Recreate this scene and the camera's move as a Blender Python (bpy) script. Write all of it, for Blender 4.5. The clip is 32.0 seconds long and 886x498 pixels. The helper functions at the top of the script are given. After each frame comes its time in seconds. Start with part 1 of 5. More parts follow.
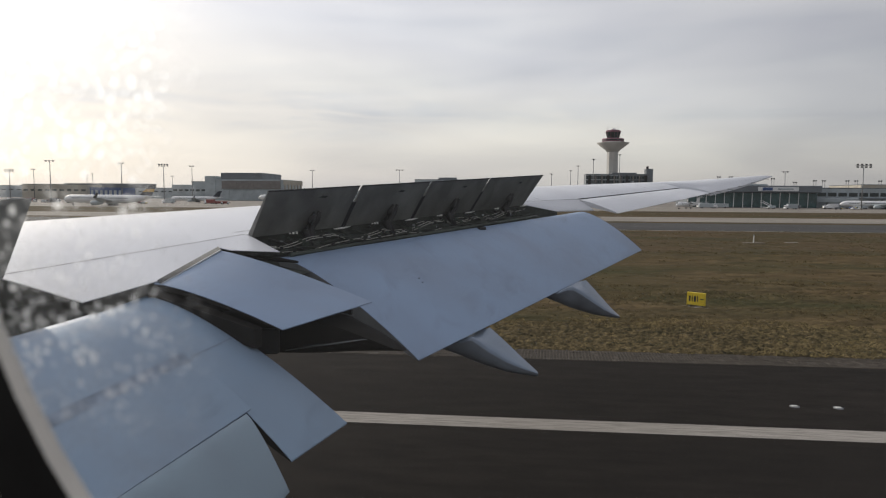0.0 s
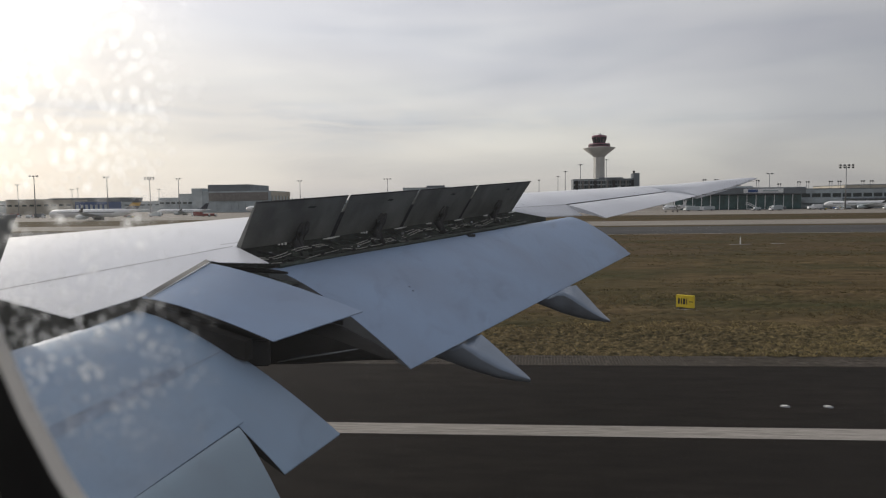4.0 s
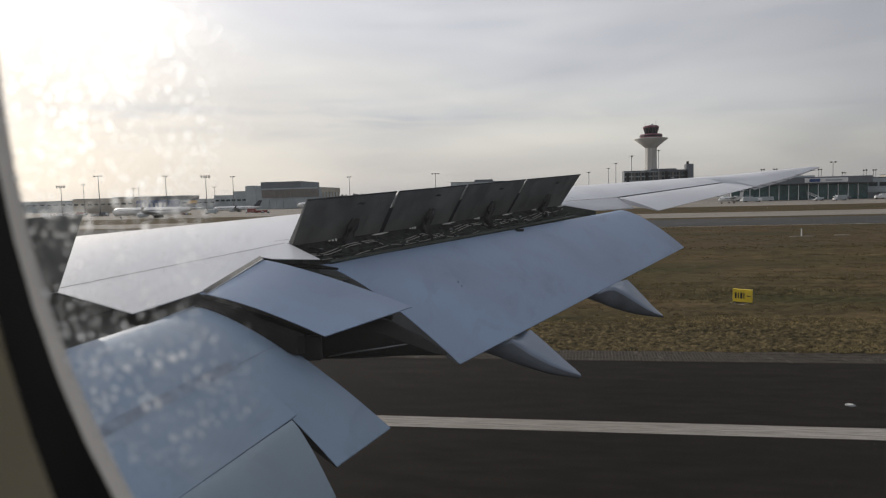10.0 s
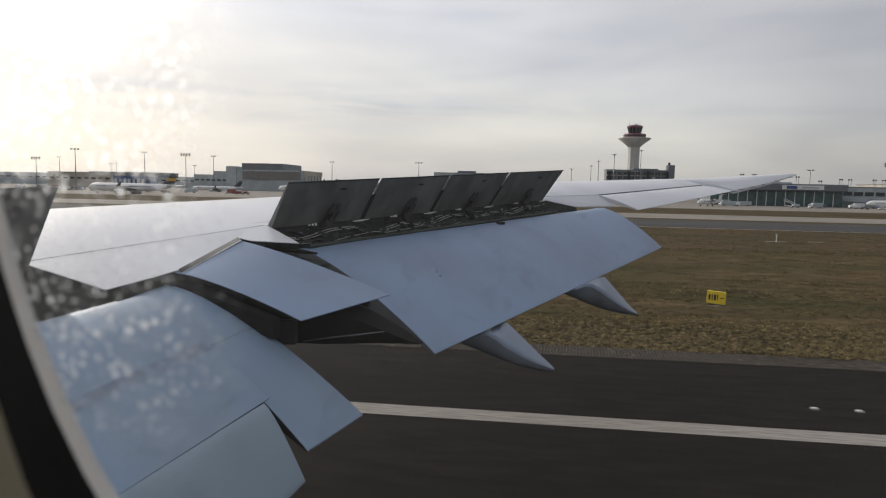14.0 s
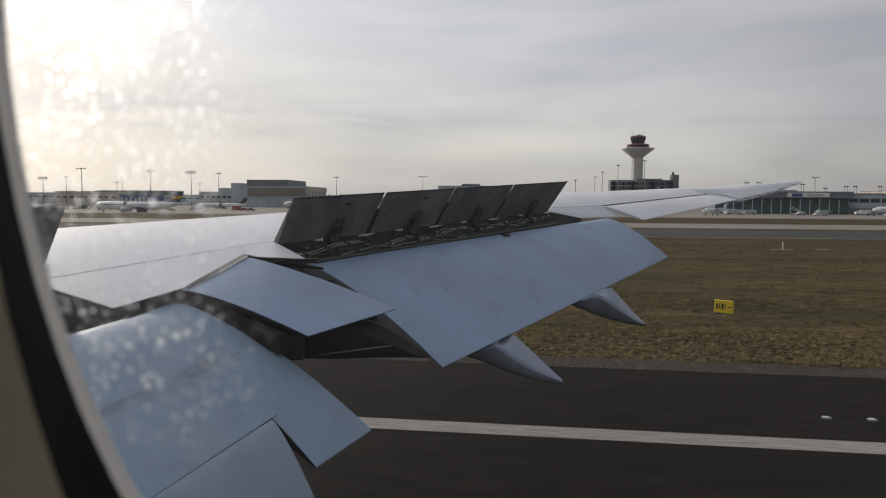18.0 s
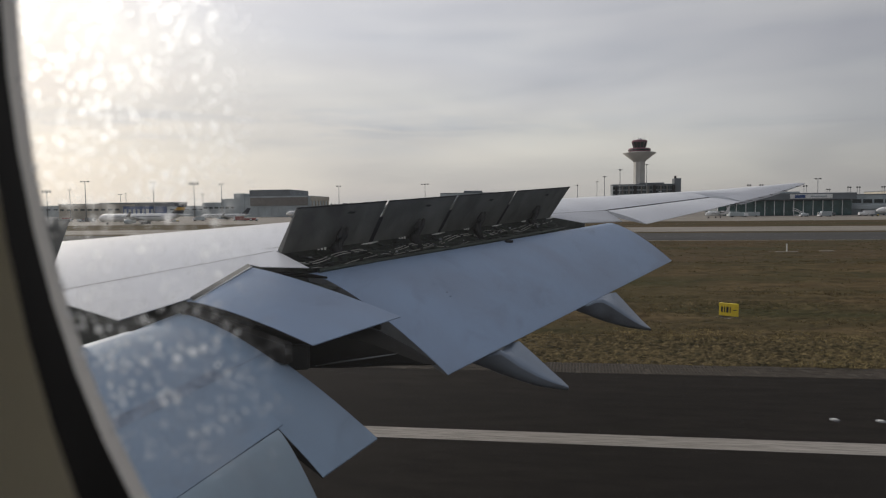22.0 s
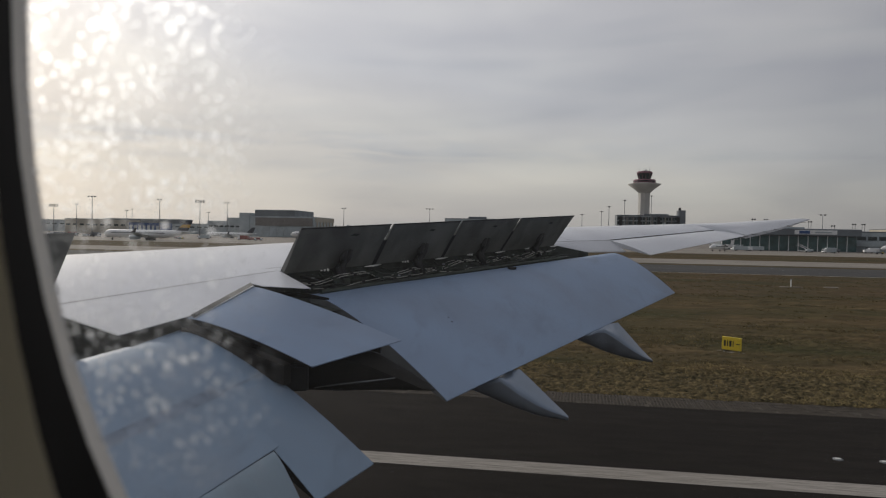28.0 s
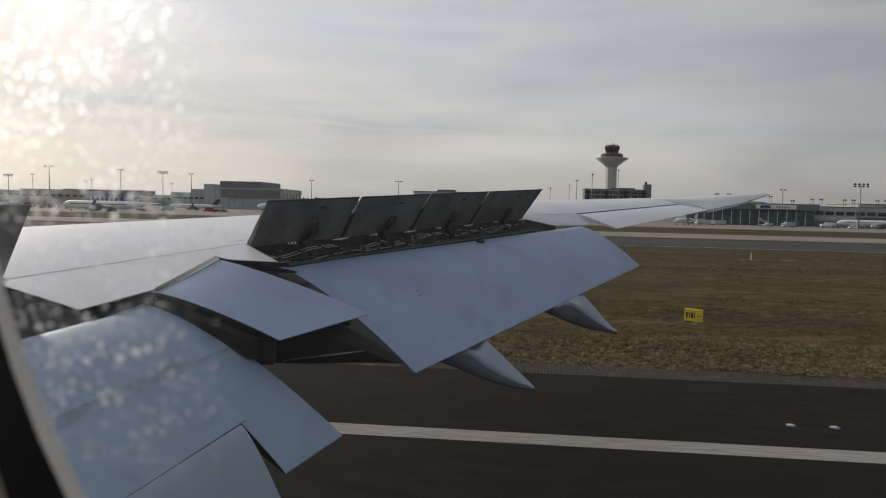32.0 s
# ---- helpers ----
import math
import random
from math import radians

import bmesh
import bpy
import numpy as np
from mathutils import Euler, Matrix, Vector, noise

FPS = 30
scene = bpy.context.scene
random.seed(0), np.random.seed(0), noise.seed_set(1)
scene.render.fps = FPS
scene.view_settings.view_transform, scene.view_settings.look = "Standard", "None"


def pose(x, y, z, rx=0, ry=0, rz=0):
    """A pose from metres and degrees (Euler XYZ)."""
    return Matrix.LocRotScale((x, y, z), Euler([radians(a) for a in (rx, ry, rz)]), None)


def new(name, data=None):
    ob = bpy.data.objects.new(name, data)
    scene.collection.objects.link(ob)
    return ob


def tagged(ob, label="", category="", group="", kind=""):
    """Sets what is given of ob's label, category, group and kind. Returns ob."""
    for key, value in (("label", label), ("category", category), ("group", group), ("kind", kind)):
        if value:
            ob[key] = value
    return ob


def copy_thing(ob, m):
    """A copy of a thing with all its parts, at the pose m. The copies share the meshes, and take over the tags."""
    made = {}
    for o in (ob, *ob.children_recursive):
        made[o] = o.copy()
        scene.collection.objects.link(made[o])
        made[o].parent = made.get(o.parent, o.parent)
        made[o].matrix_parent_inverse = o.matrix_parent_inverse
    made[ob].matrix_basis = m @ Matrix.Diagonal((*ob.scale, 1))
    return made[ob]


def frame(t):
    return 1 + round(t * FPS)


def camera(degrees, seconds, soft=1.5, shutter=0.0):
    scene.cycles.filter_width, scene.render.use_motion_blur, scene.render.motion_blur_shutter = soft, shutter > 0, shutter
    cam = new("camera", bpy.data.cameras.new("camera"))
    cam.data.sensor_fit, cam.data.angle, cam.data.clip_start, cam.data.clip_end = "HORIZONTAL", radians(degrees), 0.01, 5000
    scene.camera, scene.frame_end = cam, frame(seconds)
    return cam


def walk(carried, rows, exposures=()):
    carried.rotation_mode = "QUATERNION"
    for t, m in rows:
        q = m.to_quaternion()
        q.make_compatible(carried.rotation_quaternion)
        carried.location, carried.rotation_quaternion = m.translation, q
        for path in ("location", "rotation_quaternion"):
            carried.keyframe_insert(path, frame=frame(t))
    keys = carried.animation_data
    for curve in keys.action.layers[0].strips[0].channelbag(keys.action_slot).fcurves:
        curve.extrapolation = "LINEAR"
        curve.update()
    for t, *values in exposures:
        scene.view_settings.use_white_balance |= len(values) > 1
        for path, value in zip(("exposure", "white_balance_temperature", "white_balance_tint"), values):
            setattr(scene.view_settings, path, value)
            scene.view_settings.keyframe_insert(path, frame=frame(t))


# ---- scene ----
cam = camera(69.4, 32.0, soft=1.2)
cam.data.dof.use_dof, cam.data.dof.focus_distance, cam.data.dof.aperture_fstop = True, 18.0, 8.6

PATH = [
    (0, 0.0038, 0, 6.4984, 85.26, -0.39, 5.21), (0.5, 0.0042, 0, 6.4985, 85.00, -0.07, 5.28), (1, 0.0016, 0, 6.4986, 84.86, 0.05, 5.48),
    (1.5, 0.0033, 0, 6.4989, 84.80, 0.55, 5.31), (2, 0.0023, 0, 6.4994, 85.08, 0.03, 5.46), (2.5, 0.0033, 0, 6.5027, 85.60, 0.20, 5.44),
    (4.5, -0.0036, 0, 6.4970, 86.24, 0.64, 3.88), (5, -0.0008, 0, 6.4976, 86.75, 0.37, 3.95), (5.5, 0.0040, 0, 6.4976, 86.48, 0.80, 4.22),
    (6, -0.0003, 0, 6.4975, 86.16, 1.00, 4.71), (6.5, 0.0018, 0, 6.4967, 86.08, 0.76, 5.37), (7, -0.0048, 0, 6.4959, 86.06, 0.64, 6.37),
    (7.5, -0.0072, 0, 6.4952, 86.15, 0.65, 6.77), (8, 0.0001, 0, 6.5042, 86.46, 0.77, 8.16), (8.5, 0.0138, 0, 6.5073, 86.53, 1.15, 8.85),
    (9, 0.0150, 0, 6.5096, 86.19, 1.47, 8.95), (9.5, 0.0133, 0, 6.5107, 85.78, 1.70, 8.63), (10, -0.0007, 0, 6.5120, 85.53, 1.42, 8.46),
    (10.5, 0.0008, 0, 6.5101, 85.30, 1.40, 7.67), (11, 0.0008, 0, 6.5090, 84.67, 1.30, 7.59), (11.5, -0.0127, 0, 6.5079, 84.32, 1.24, 8.47),
    (12, -0.0058, 0, 6.5023, 83.59, -0.39, 8.00), (12.5, -0.0053, 0, 6.5028, 84.61, -0.87, 7.48), (13, -0.0039, 0, 6.5065, 84.98, -1.40, 7.13),
    (13.5, 0.0002, 0, 6.5073, 84.99, -1.42, 6.83), (14, -0.0005, 0, 6.5079, 84.64, -1.25, 6.90), (14.5, 0.0007, 0, 6.5110, 84.74, -0.96, 6.83),
    (16.5, -0.0027, 0, 6.5096, 84.78, 0.56, 6.78), (17, -0.0062, 0, 6.5072, 85.20, 0.30, 6.68), (17.5, -0.0070, 0, 6.5036, 85.65, -0.05, 6.76),
    (18, -0.0100, 0, 6.5052, 85.82, -0.32, 7.28), (18.5, -0.0107, 0, 6.5051, 86.10, -0.43, 7.60), (19, -0.0142, 0, 6.5043, 86.73, -0.30, 7.86),
    (19.5, -0.0144, 0, 6.5028, 87.10, -0.21, 7.85), (20, -0.0149, 0, 6.5015, 87.35, -0.11, 7.98), (20.5, -0.0144, 0, 6.5023, 87.27, 0.10, 7.90),
    (21, -0.0139, 0, 6.5032, 86.96, 0.25, 7.60), (21.5, -0.0140, 0, 6.5051, 86.79, 0.22, 7.52), (22, -0.0143, 0, 6.5068, 86.46, 0.58, 7.50),
    (22.5, -0.0119, 0, 6.5051, 86.34, 0.69, 7.44), (23, -0.0136, 0, 6.5045, 86.40, 0.60, 7.50), (23.5, -0.0153, 0, 6.5015, 86.88, 0.02, 7.42),
    (24, -0.0150, 0, 6.5006, 87.25, -0.20, 7.77), (24.5, -0.0162, 0, 6.5005, 87.62, -0.27, 7.71), (25, -0.0177, 0, 6.4995, 88.05, -0.62, 7.97),
    (25.5, -0.0185, 0, 6.4978, 88.42, -0.85, 7.92), (26, -0.0195, 0, 6.4962, 88.81, -1.21, 8.23), (26.5, -0.0175, 0, 6.4981, 88.81, -1.21, 8.15),
    (28.5, -0.0108, 0, 6.5040, 88.54, -1.06, 7.59), (29, -0.0111, 0, 6.5047, 87.84, -1.03, 6.95), (29.5, -0.0032, 0, 6.5090, 87.22, -1.11, 6.06),
    (30, -0.0062, 0, 6.5089, 86.90, -1.65, 5.60), (30.5, -0.0043, 0, 6.5084, 86.83, -1.60, 5.19), (31, -0.0073, 0, 6.5085, 86.68, -1.45, 5.09),
    (31.5, -0.0052, 0, 6.5064, 86.64, -1.51, 5.00), (32, -0.0070, 0, 6.5100, 86.33, -1.38, 5.09),
]

walk(cam, [(t, pose(x, y, z, rx, ry, rz)) for t, x, y, z, rx, ry, rz in PATH],
     [(0.0, 0.32), (2.0, 0.30), (5.0, 0.17), (6.0, 0.24), (7.0, 0.22), (8.0, 0.12), (9.0, 0.04), (10.0, 0.15), (11.5, 0.40), (12.0, 0.41), (13.0, 0.26), (14.0, 0.30), (17.0, 0.20), (20.0, -0.06), (23.0, 0.02), (26.0, -0.22), (29.0, -0.14), (30.0, 0.0), (32.0, -0.05)])

# ---------- sky and sun ----------
SUN_DIR = Vector((-0.72, 0.60, 0.40)).normalized()
world = bpy.data.worlds.new("sky")
scene.world = world
world.use_nodes = True
wn = world.node_tree
bg = wn.nodes["Background"]
sky = wn.nodes.new("ShaderNodeTexSky")
sky.sky_type, sky.sun_disc = "NISHITA", False
sky.sun_elevation = math.asin(SUN_DIR.z)
sky.sun_rotation = math.atan2(SUN_DIR.x, SUN_DIR.y)
sky.dust_density = 3.0


def wnode(kind, **values):
    n = wn.nodes.new(kind)
    for k, v in values.items():
        n.inputs[k].default_value = v
    return n


tcw = wn.nodes.new("ShaderNodeTexCoord")
mpw = wnode("ShaderNodeMapping", Scale=(1.0, 1.0, 5.5), Rotation=(0.05, -0.06, 0.3))
wn.links.new(tcw.outputs["Generated"], mpw.inputs["Vector"])
cl = wnode("ShaderNodeTexNoise", Scale=1.9, Detail=3.5, Roughness=0.5, Distortion=0.4)
wn.links.new(mpw.outputs[0], cl.inputs["Vector"])
cr = wn.nodes.new("ShaderNodeValToRGB")
cr.color_ramp.elements[0].position, cr.color_ramp.elements[1].position = 0.34, 0.66
cr.color_ramp.elements[0].color, cr.color_ramp.elements[1].color = (0.450, 0.452, 0.474, 1), (0.634, 0.627, 0.602, 1)
mpb = wnode("ShaderNodeMapping", Scale=(0.9, 1.1, 2.6), Rotation=(0.2, 0.35, -0.4), Location=(2.0, 0.5, 0.3))
wn.links.new(tcw.outputs["Generated"], mpb.inputs["Vector"])
clb = wnode("ShaderNodeTexNoise", Scale=2.6, Detail=4.0, Roughness=0.5, Distortion=0.7)
wn.links.new(mpb.outputs[0], clb.inputs["Vector"])
both = wn.nodes.new("ShaderNodeMix")
both.inputs["Factor"].default_value = 0.45
wn.links.new(cl.outputs["Fac"], both.inputs["A"])
wn.links.new(clb.outputs["Fac"], both.inputs["B"])
wn.links.new(both.outputs["Result"], cr.inputs["Fac"])
dot = wn.nodes.new("ShaderNodeVectorMath")
dot.operation = "DOT_PRODUCT"
dot.inputs[1].default_value = SUN_DIR
wn.links.new(tcw.outputs["Generated"], dot.inputs[0])


def wmath(op, a, b):
    n = wn.nodes.new("ShaderNodeMath")
    n.operation = op
    for i, v in enumerate((a, b)):
        if isinstance(v, (int, float)):
            n.inputs[i].default_value = v
        else:
            wn.links.new(v, n.inputs[i])
    return n.outputs[0]


fwd = wmath("MAXIMUM", dot.outputs["Value"], 0.0)
veil = wmath("ADD", wmath("MULTIPLY", wmath("POWER", fwd, 4.2), 0.13), 0.61)
veil = wmath("ADD", veil, wmath("MULTIPLY", wmath("POWER", fwd, 1.2), 0.73))
veil = wmath("ADD", veil, wmath("MULTIPLY", wmath("POWER", fwd, 26.0), 0.08))
# thin flat cloud banks, drawn out along the horizon
mpc = wnode("ShaderNodeMapping", Scale=(1.1, 1.1, 11.0), Rotation=(0.02, -0.03, 0.0), Location=(0.4, 1.1, 0.25))
wn.links.new(tcw.outputs["Generated"], mpc.inputs["Vector"])
clc = wnode("ShaderNodeTexNoise", Scale=2.2, Detail=3.0, Roughness=0.5, Distortion=0.5)
wn.links.new(mpc.outputs[0], clc.inputs["Vector"])
bank = wn.nodes.new("ShaderNodeValToRGB")
bank.color_ramp.elements[0].position, bank.color_ramp.elements[1].position = 0.45, 0.70
bank.color_ramp.elements[0].color, bank.color_ramp.elements[1].color = (1.0, 1.0, 1.0, 1), (0.90, 0.915, 0.935, 1)
wn.links.new(clc.outputs["Fac"], bank.inputs["Fac"])
banked = wn.nodes.new("ShaderNodeVectorMath")
banked.operation = "MULTIPLY"
wn.links.new(cr.outputs["Color"], banked.inputs[0])
wn.links.new(bank.outputs["Color"], banked.inputs[1])
# warm haze low down under a cooler, slanting cloud sheet
sepw = wn.nodes.new("ShaderNodeSeparateXYZ")
wn.links.new(tcw.outputs["Generated"], sepw.inputs[0])
rise = wmath("ADD", sepw.outputs["Z"], wmath("MULTIPLY", sepw.outputs["X"], 0.17))
rise = wmath("ADD", rise, wmath("MULTIPLY", wmath("SUBTRACT", clb.outputs["Fac"], 0.5), 0.10))
haze = wn.nodes.new("ShaderNodeValToRGB")
wn.links.new(wmath("MULTIPLY", rise, 2.0), haze.inputs["Fac"])
haze.color_ramp.elements[0].position, haze.color_ramp.elements[0].color = 0.0, (0.917, 0.895, 0.862, 1)
haze.color_ramp.elements[1].position, haze.color_ramp.elements[1].color = 0.70, (1.0, 1.0, 1.055, 1)
for spot, tint in ((0.14, (0.985, 0.96, 0.925)), (0.27, (1.04, 1.025, 1.00)), (0.40, (0.978, 0.988, 1.030))):
    haze.color_ramp.elements.new(spot).color = (*tint, 1)
hazed = wn.nodes.new("ShaderNodeVectorMath")
hazed.operation = "MULTIPLY"
wn.links.new(banked.outputs[0], hazed.inputs[0])
wn.links.new(haze.outputs["Color"], hazed.inputs[1])
# broken blue-grey wisps a few degrees over the horizon
mpd = wnode("ShaderNodeMapping", Scale=(2.2, 2.2, 14.0), Rotation=(0.0, 0.03, 0.0), Location=(1.3, 0.2, 0.9))
wn.links.new(tcw.outputs["Generated"], mpd.inputs["Vector"])
cld = wnode("ShaderNodeTexNoise", Scale=2.4, Detail=5.0, Roughness=0.55, Distortion=0.6)
wn.links.new(mpd.outputs[0], cld.inputs["Vector"])
belt = wn.nodes.new("ShaderNodeValToRGB")
belt.color_ramp.elements[0].position, belt.color_ramp.elements[0].color = 0.075, (0, 0, 0, 1)
belt.color_ramp.elements[1].position, belt.color_ramp.elements[1].color = 0.175, (0, 0, 0, 1)
belt.color_ramp.elements.new(0.12).color = (1, 1, 1, 1)
wn.links.new(sepw.outputs["Z"], belt.inputs["Fac"])
thin = wn.nodes.new("ShaderNodeValToRGB")
thin.color_ramp.elements[0].position, thin.color_ramp.elements[1].position = 0.47, 0.66
wn.links.new(cld.outputs["Fac"], thin.inputs["Fac"])
wisp = wn.nodes.new("ShaderNodeMix")
wisp.data_type, wisp.clamp_factor = "RGBA", True
leftward = wmath("MULTIPLY", wmath("MAXIMUM", wmath("SUBTRACT", 0.45, sepw.outputs["X"]), 0.15), 1.25)
wn.links.new(wmath("MULTIPLY", wmath("MULTIPLY", thin.outputs["Color"], belt.outputs["Color"]), leftward), wisp.inputs["Factor"])
wisp.inputs["A"].default_value, wisp.inputs["B"].default_value = (1, 1, 1, 1), (0.74, 0.80, 0.90, 1)
veiled = wn.nodes.new("ShaderNodeVectorMath")
veiled.operation = "MULTIPLY"
wn.links.new(hazed.outputs[0], veiled.inputs[0])
wn.links.new(wisp.outputs["Result"], veiled.inputs[1])
lit = wn.nodes.new("ShaderNodeVectorMath")
lit.operation = "SCALE"
wn.links.new(veiled.outputs[0], lit.inputs[0])
wn.links.new(veil, lit.inputs["Scale"])
dim = wn.nodes.new("ShaderNodeVectorMath")
dim.operation = "SCALE"
dim.inputs["Scale"].default_value = 0.10
wn.links.new(sky.outputs[0], dim.inputs[0])
mixw = wn.nodes.new("ShaderNodeMix")
mixw.data_type = "RGBA"
mixw.inputs["Factor"].default_value = 0.90
wn.links.new(dim.outputs[0], mixw.inputs["A"])
wn.links.new(lit.outputs[0], mixw.inputs["B"])
wn.links.new(mixw.outputs["Result"], bg.inputs["Color"])
bg.inputs["Strength"].default_value = 1.0

sun = new("sun", bpy.data.lights.new("sun", "SUN"))
sun.data.energy, sun.data.angle, sun.data.color = 2.35, radians(2.0), (1.0, 0.93, 0.82)
sun.matrix_world = Matrix.Translation((-60, 40, 60)) @ SUN_DIR.to_track_quat("Z", "Y").to_matrix().to_4x4()


# ---------- materials ----------
def mat(name, color, rough=0.6, metal=0.0, var=0.12, scale=3.0, bump=0.0, bscale=40.0, coat=0.0, dark=None, dscale=0.4, damt=0.0, stretch=(1, 1, 1), spec=0.5, soil=0.0):
    m = bpy.data.materials.new(name)
    m.use_nodes = True
    nt = m.node_tree
    bs = nt.nodes["Principled BSDF"]
    bs.inputs["Roughness"].default_value = rough
    bs.inputs["Metallic"].default_value = metal
    bs.inputs["Coat Weight"].default_value = coat
    bs.inputs["Specular IOR Level"].default_value = spec
    tc = nt.nodes.new("ShaderNodeTexCoord")
    mp = nt.nodes.new("ShaderNodeMapping")
    mp.inputs["Scale"].default_value = stretch
    nt.links.new(tc.outputs["Object"], mp.inputs["Vector"])
    n1 = nt.nodes.new("ShaderNodeTexNoise")
    n1.inputs["Scale"].default_value, n1.inputs["Detail"].default_value = scale, 6
    nt.links.new(mp.outputs[0], n1.inputs["Vector"])
    ramp = nt.nodes.new("ShaderNodeValToRGB")
    lo = [c * (1 - var) for c in color]
    hi = [min(1, c * (1 + var)) for c in color]
    ramp.color_ramp.elements[0].position, ramp.color_ramp.elements[1].position = 0.3, 0.7
    ramp.color_ramp.elements[0].color, ramp.color_ramp.elements[1].color = (*lo, 1), (*hi, 1)
    nt.links.new(n1.outputs["Fac"], ramp.inputs["Fac"])
    out = ramp.outputs["Color"]
    if dark is not None:
        n2 = nt.nodes.new("ShaderNodeTexNoise")
        n2.inputs["Scale"].default_value, n2.inputs["Detail"].default_value = dscale, 8
        nt.links.new(mp.outputs[0], n2.inputs["Vector"])
        r2 = nt.nodes.new("ShaderNodeValToRGB")
        r2.color_ramp.elements[0].position, r2.color_ramp.elements[1].position = 0.42, 0.68
        r2.color_ramp.elements[1].color = (damt, damt, damt, 1)
        r2.color_ramp.elements[0].color = (0, 0, 0, 1)
        nt.links.new(n2.outputs["Fac"], r2.inputs["Fac"])
        mx = nt.nodes.new("ShaderNodeMix")
        mx.data_type = "RGBA"
        nt.links.new(r2.outputs["Color"], mx.inputs["Factor"])
        nt.links.new(out, mx.inputs["A"])
        mx.inputs["B"].default_value = (*dark, 1)
        out = mx.outputs["Result"]
    if soil:
        mp4 = nt.nodes.new("ShaderNodeMapping")
        mp4.inputs["Scale"].default_value = (1.0, 0.55, 1.0)
        mp4.inputs["Rotation"].default_value = (0, 0, 0.55)
        nt.links.new(tc.outputs["Object"], mp4.inputs["Vector"])
        n4 = nt.nodes.new("ShaderNodeTexNoise")
        n4.inputs["Scale"].default_value, n4.inputs["Detail"].default_value, n4.inputs["Distortion"].default_value = 2.3, 9, 0.6
        n4.inputs["Roughness"].default_value = 0.62
        nt.links.new(mp4.outputs[0], n4.inputs["Vector"])
        r4 = nt.nodes.new("ShaderNodeValToRGB")
        r4.color_ramp.elements[0].position, r4.color_ramp.elements[1].position = 0.54, 0.74
        r4.color_ramp.elements[0].color, r4.color_ramp.elements[1].color = (0, 0, 0, 1), (soil, soil, soil, 1)
        nt.links.new(n4.outputs["Fac"], r4.inputs["Fac"])
        mx4 = nt.nodes.new("ShaderNodeMix")
        mx4.data_type = "RGBA"
        nt.links.new(r4.outputs["Color"], mx4.inputs["Factor"])
        nt.links.new(out, mx4.inputs["A"])
        mx4.inputs["B"].default_value = (*[0.5 * c + 0.03 for c in color], 1)
        out = mx4.outputs["Result"]
    nt.links.new(out, bs.inputs["Base Color"])
    if bump:
        n3 = nt.nodes.new("ShaderNodeTexNoise")
        n3.inputs["Scale"].default_value, n3.inputs["Detail"].default_value = bscale, 4
        nt.links.new(mp.outputs[0], n3.inputs["Vector"])
        b = nt.nodes.new("ShaderNodeBump")
        b.inputs["Strength"].default_value, b.inputs["Distance"].default_value = 1.0, bump
        nt.links.new(n3.outputs["Fac"], b.inputs["Height"])
        nt.links.new(b.outputs[0], bs.inputs["Normal"])
    return m


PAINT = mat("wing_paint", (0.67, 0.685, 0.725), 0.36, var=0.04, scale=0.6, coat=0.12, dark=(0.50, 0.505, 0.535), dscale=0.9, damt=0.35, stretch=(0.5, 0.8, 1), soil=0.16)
# Flaps: the blue skylight on grey paint is put into these base colours.
FLAP = mat("skylit_flap_paint", (0.252, 0.345, 0.498), 0.50, var=0.05, scale=0.7, dark=(0.215, 0.267, 0.362), dscale=0.8, damt=0.6, stretch=(0.35, 1.0, 1), soil=0.40)
INBM = mat("skylit_inboard_flap_paint", (0.228, 0.318, 0.435), 0.48, var=0.05, scale=0.7, dark=(0.215, 0.265, 0.335), dscale=0.9, damt=0.6, stretch=(0.35, 1.0, 1), soil=0.40)
AFT = mat("skylit_aft_flap_paint", (0.268, 0.358, 0.436), 0.45, var=0.05, scale=0.8, coat=0.05, dark=(0.22, 0.27, 0.33), dscale=1.1, damt=0.4, stretch=(0.3, 1.0, 1), soil=0.40)
# Near-black base colour with darker blotches for inner fairing, ribs and flap ends.
BELLY = mat("near_black_underside", (0.024, 0.022, 0.020), 0.85, var=0.3, scale=1.5, dark=(0.010, 0.009, 0.008), dscale=1.1, damt=0.7, spec=0.12)
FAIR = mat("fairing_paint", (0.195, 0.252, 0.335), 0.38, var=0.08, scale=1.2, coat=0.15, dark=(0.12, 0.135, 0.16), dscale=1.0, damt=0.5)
# Darker copy of the fairing paint: shade on the hull is in the colour.
KEEL = mat("shaded_keel", (0.165, 0.188, 0.222), 0.5, var=0.2, scale=1.5, dark=(0.075, 0.078, 0.082), dscale=1.2, damt=0.7, spec=0.3)
SPOIL = mat("spoiler_underside", (0.165, 0.168, 0.156), 0.55, var=0.22, scale=2.6, dark=(0.072, 0.072, 0.066), dscale=1.9, damt=0.75, stretch=(1, 1, 0.5))
# Near-black green base colour with darker blotches for the bay surfaces.
BAY = mat("near_black_bay", (0.042, 0.049, 0.041), 0.7, var=0.5, scale=5, dark=(0.011, 0.012, 0.010), dscale=3.0, damt=0.8)
PIPE = mat("bare_metal_pipe", (0.46, 0.45, 0.41), 0.42, metal=0.5, var=0.2, scale=9)
SEALM = mat("black_seal", (0.018, 0.017, 0.016), 0.9, var=0.3, scale=12, spec=0.05)
LIPM = mat("pale_nose_highlight", (0.40, 0.42, 0.45), 0.5, metal=0.1, var=0.1, scale=4)
ASPH = mat("asphalt", (0.0152, 0.0128, 0.0113), 0.95, var=0.3, scale=2.2, bump=0.004, bscale=60, dark=(0.0100, 0.0086, 0.0078), dscale=0.18, damt=0.8, stretch=(0.25, 1, 1), spec=0.05)
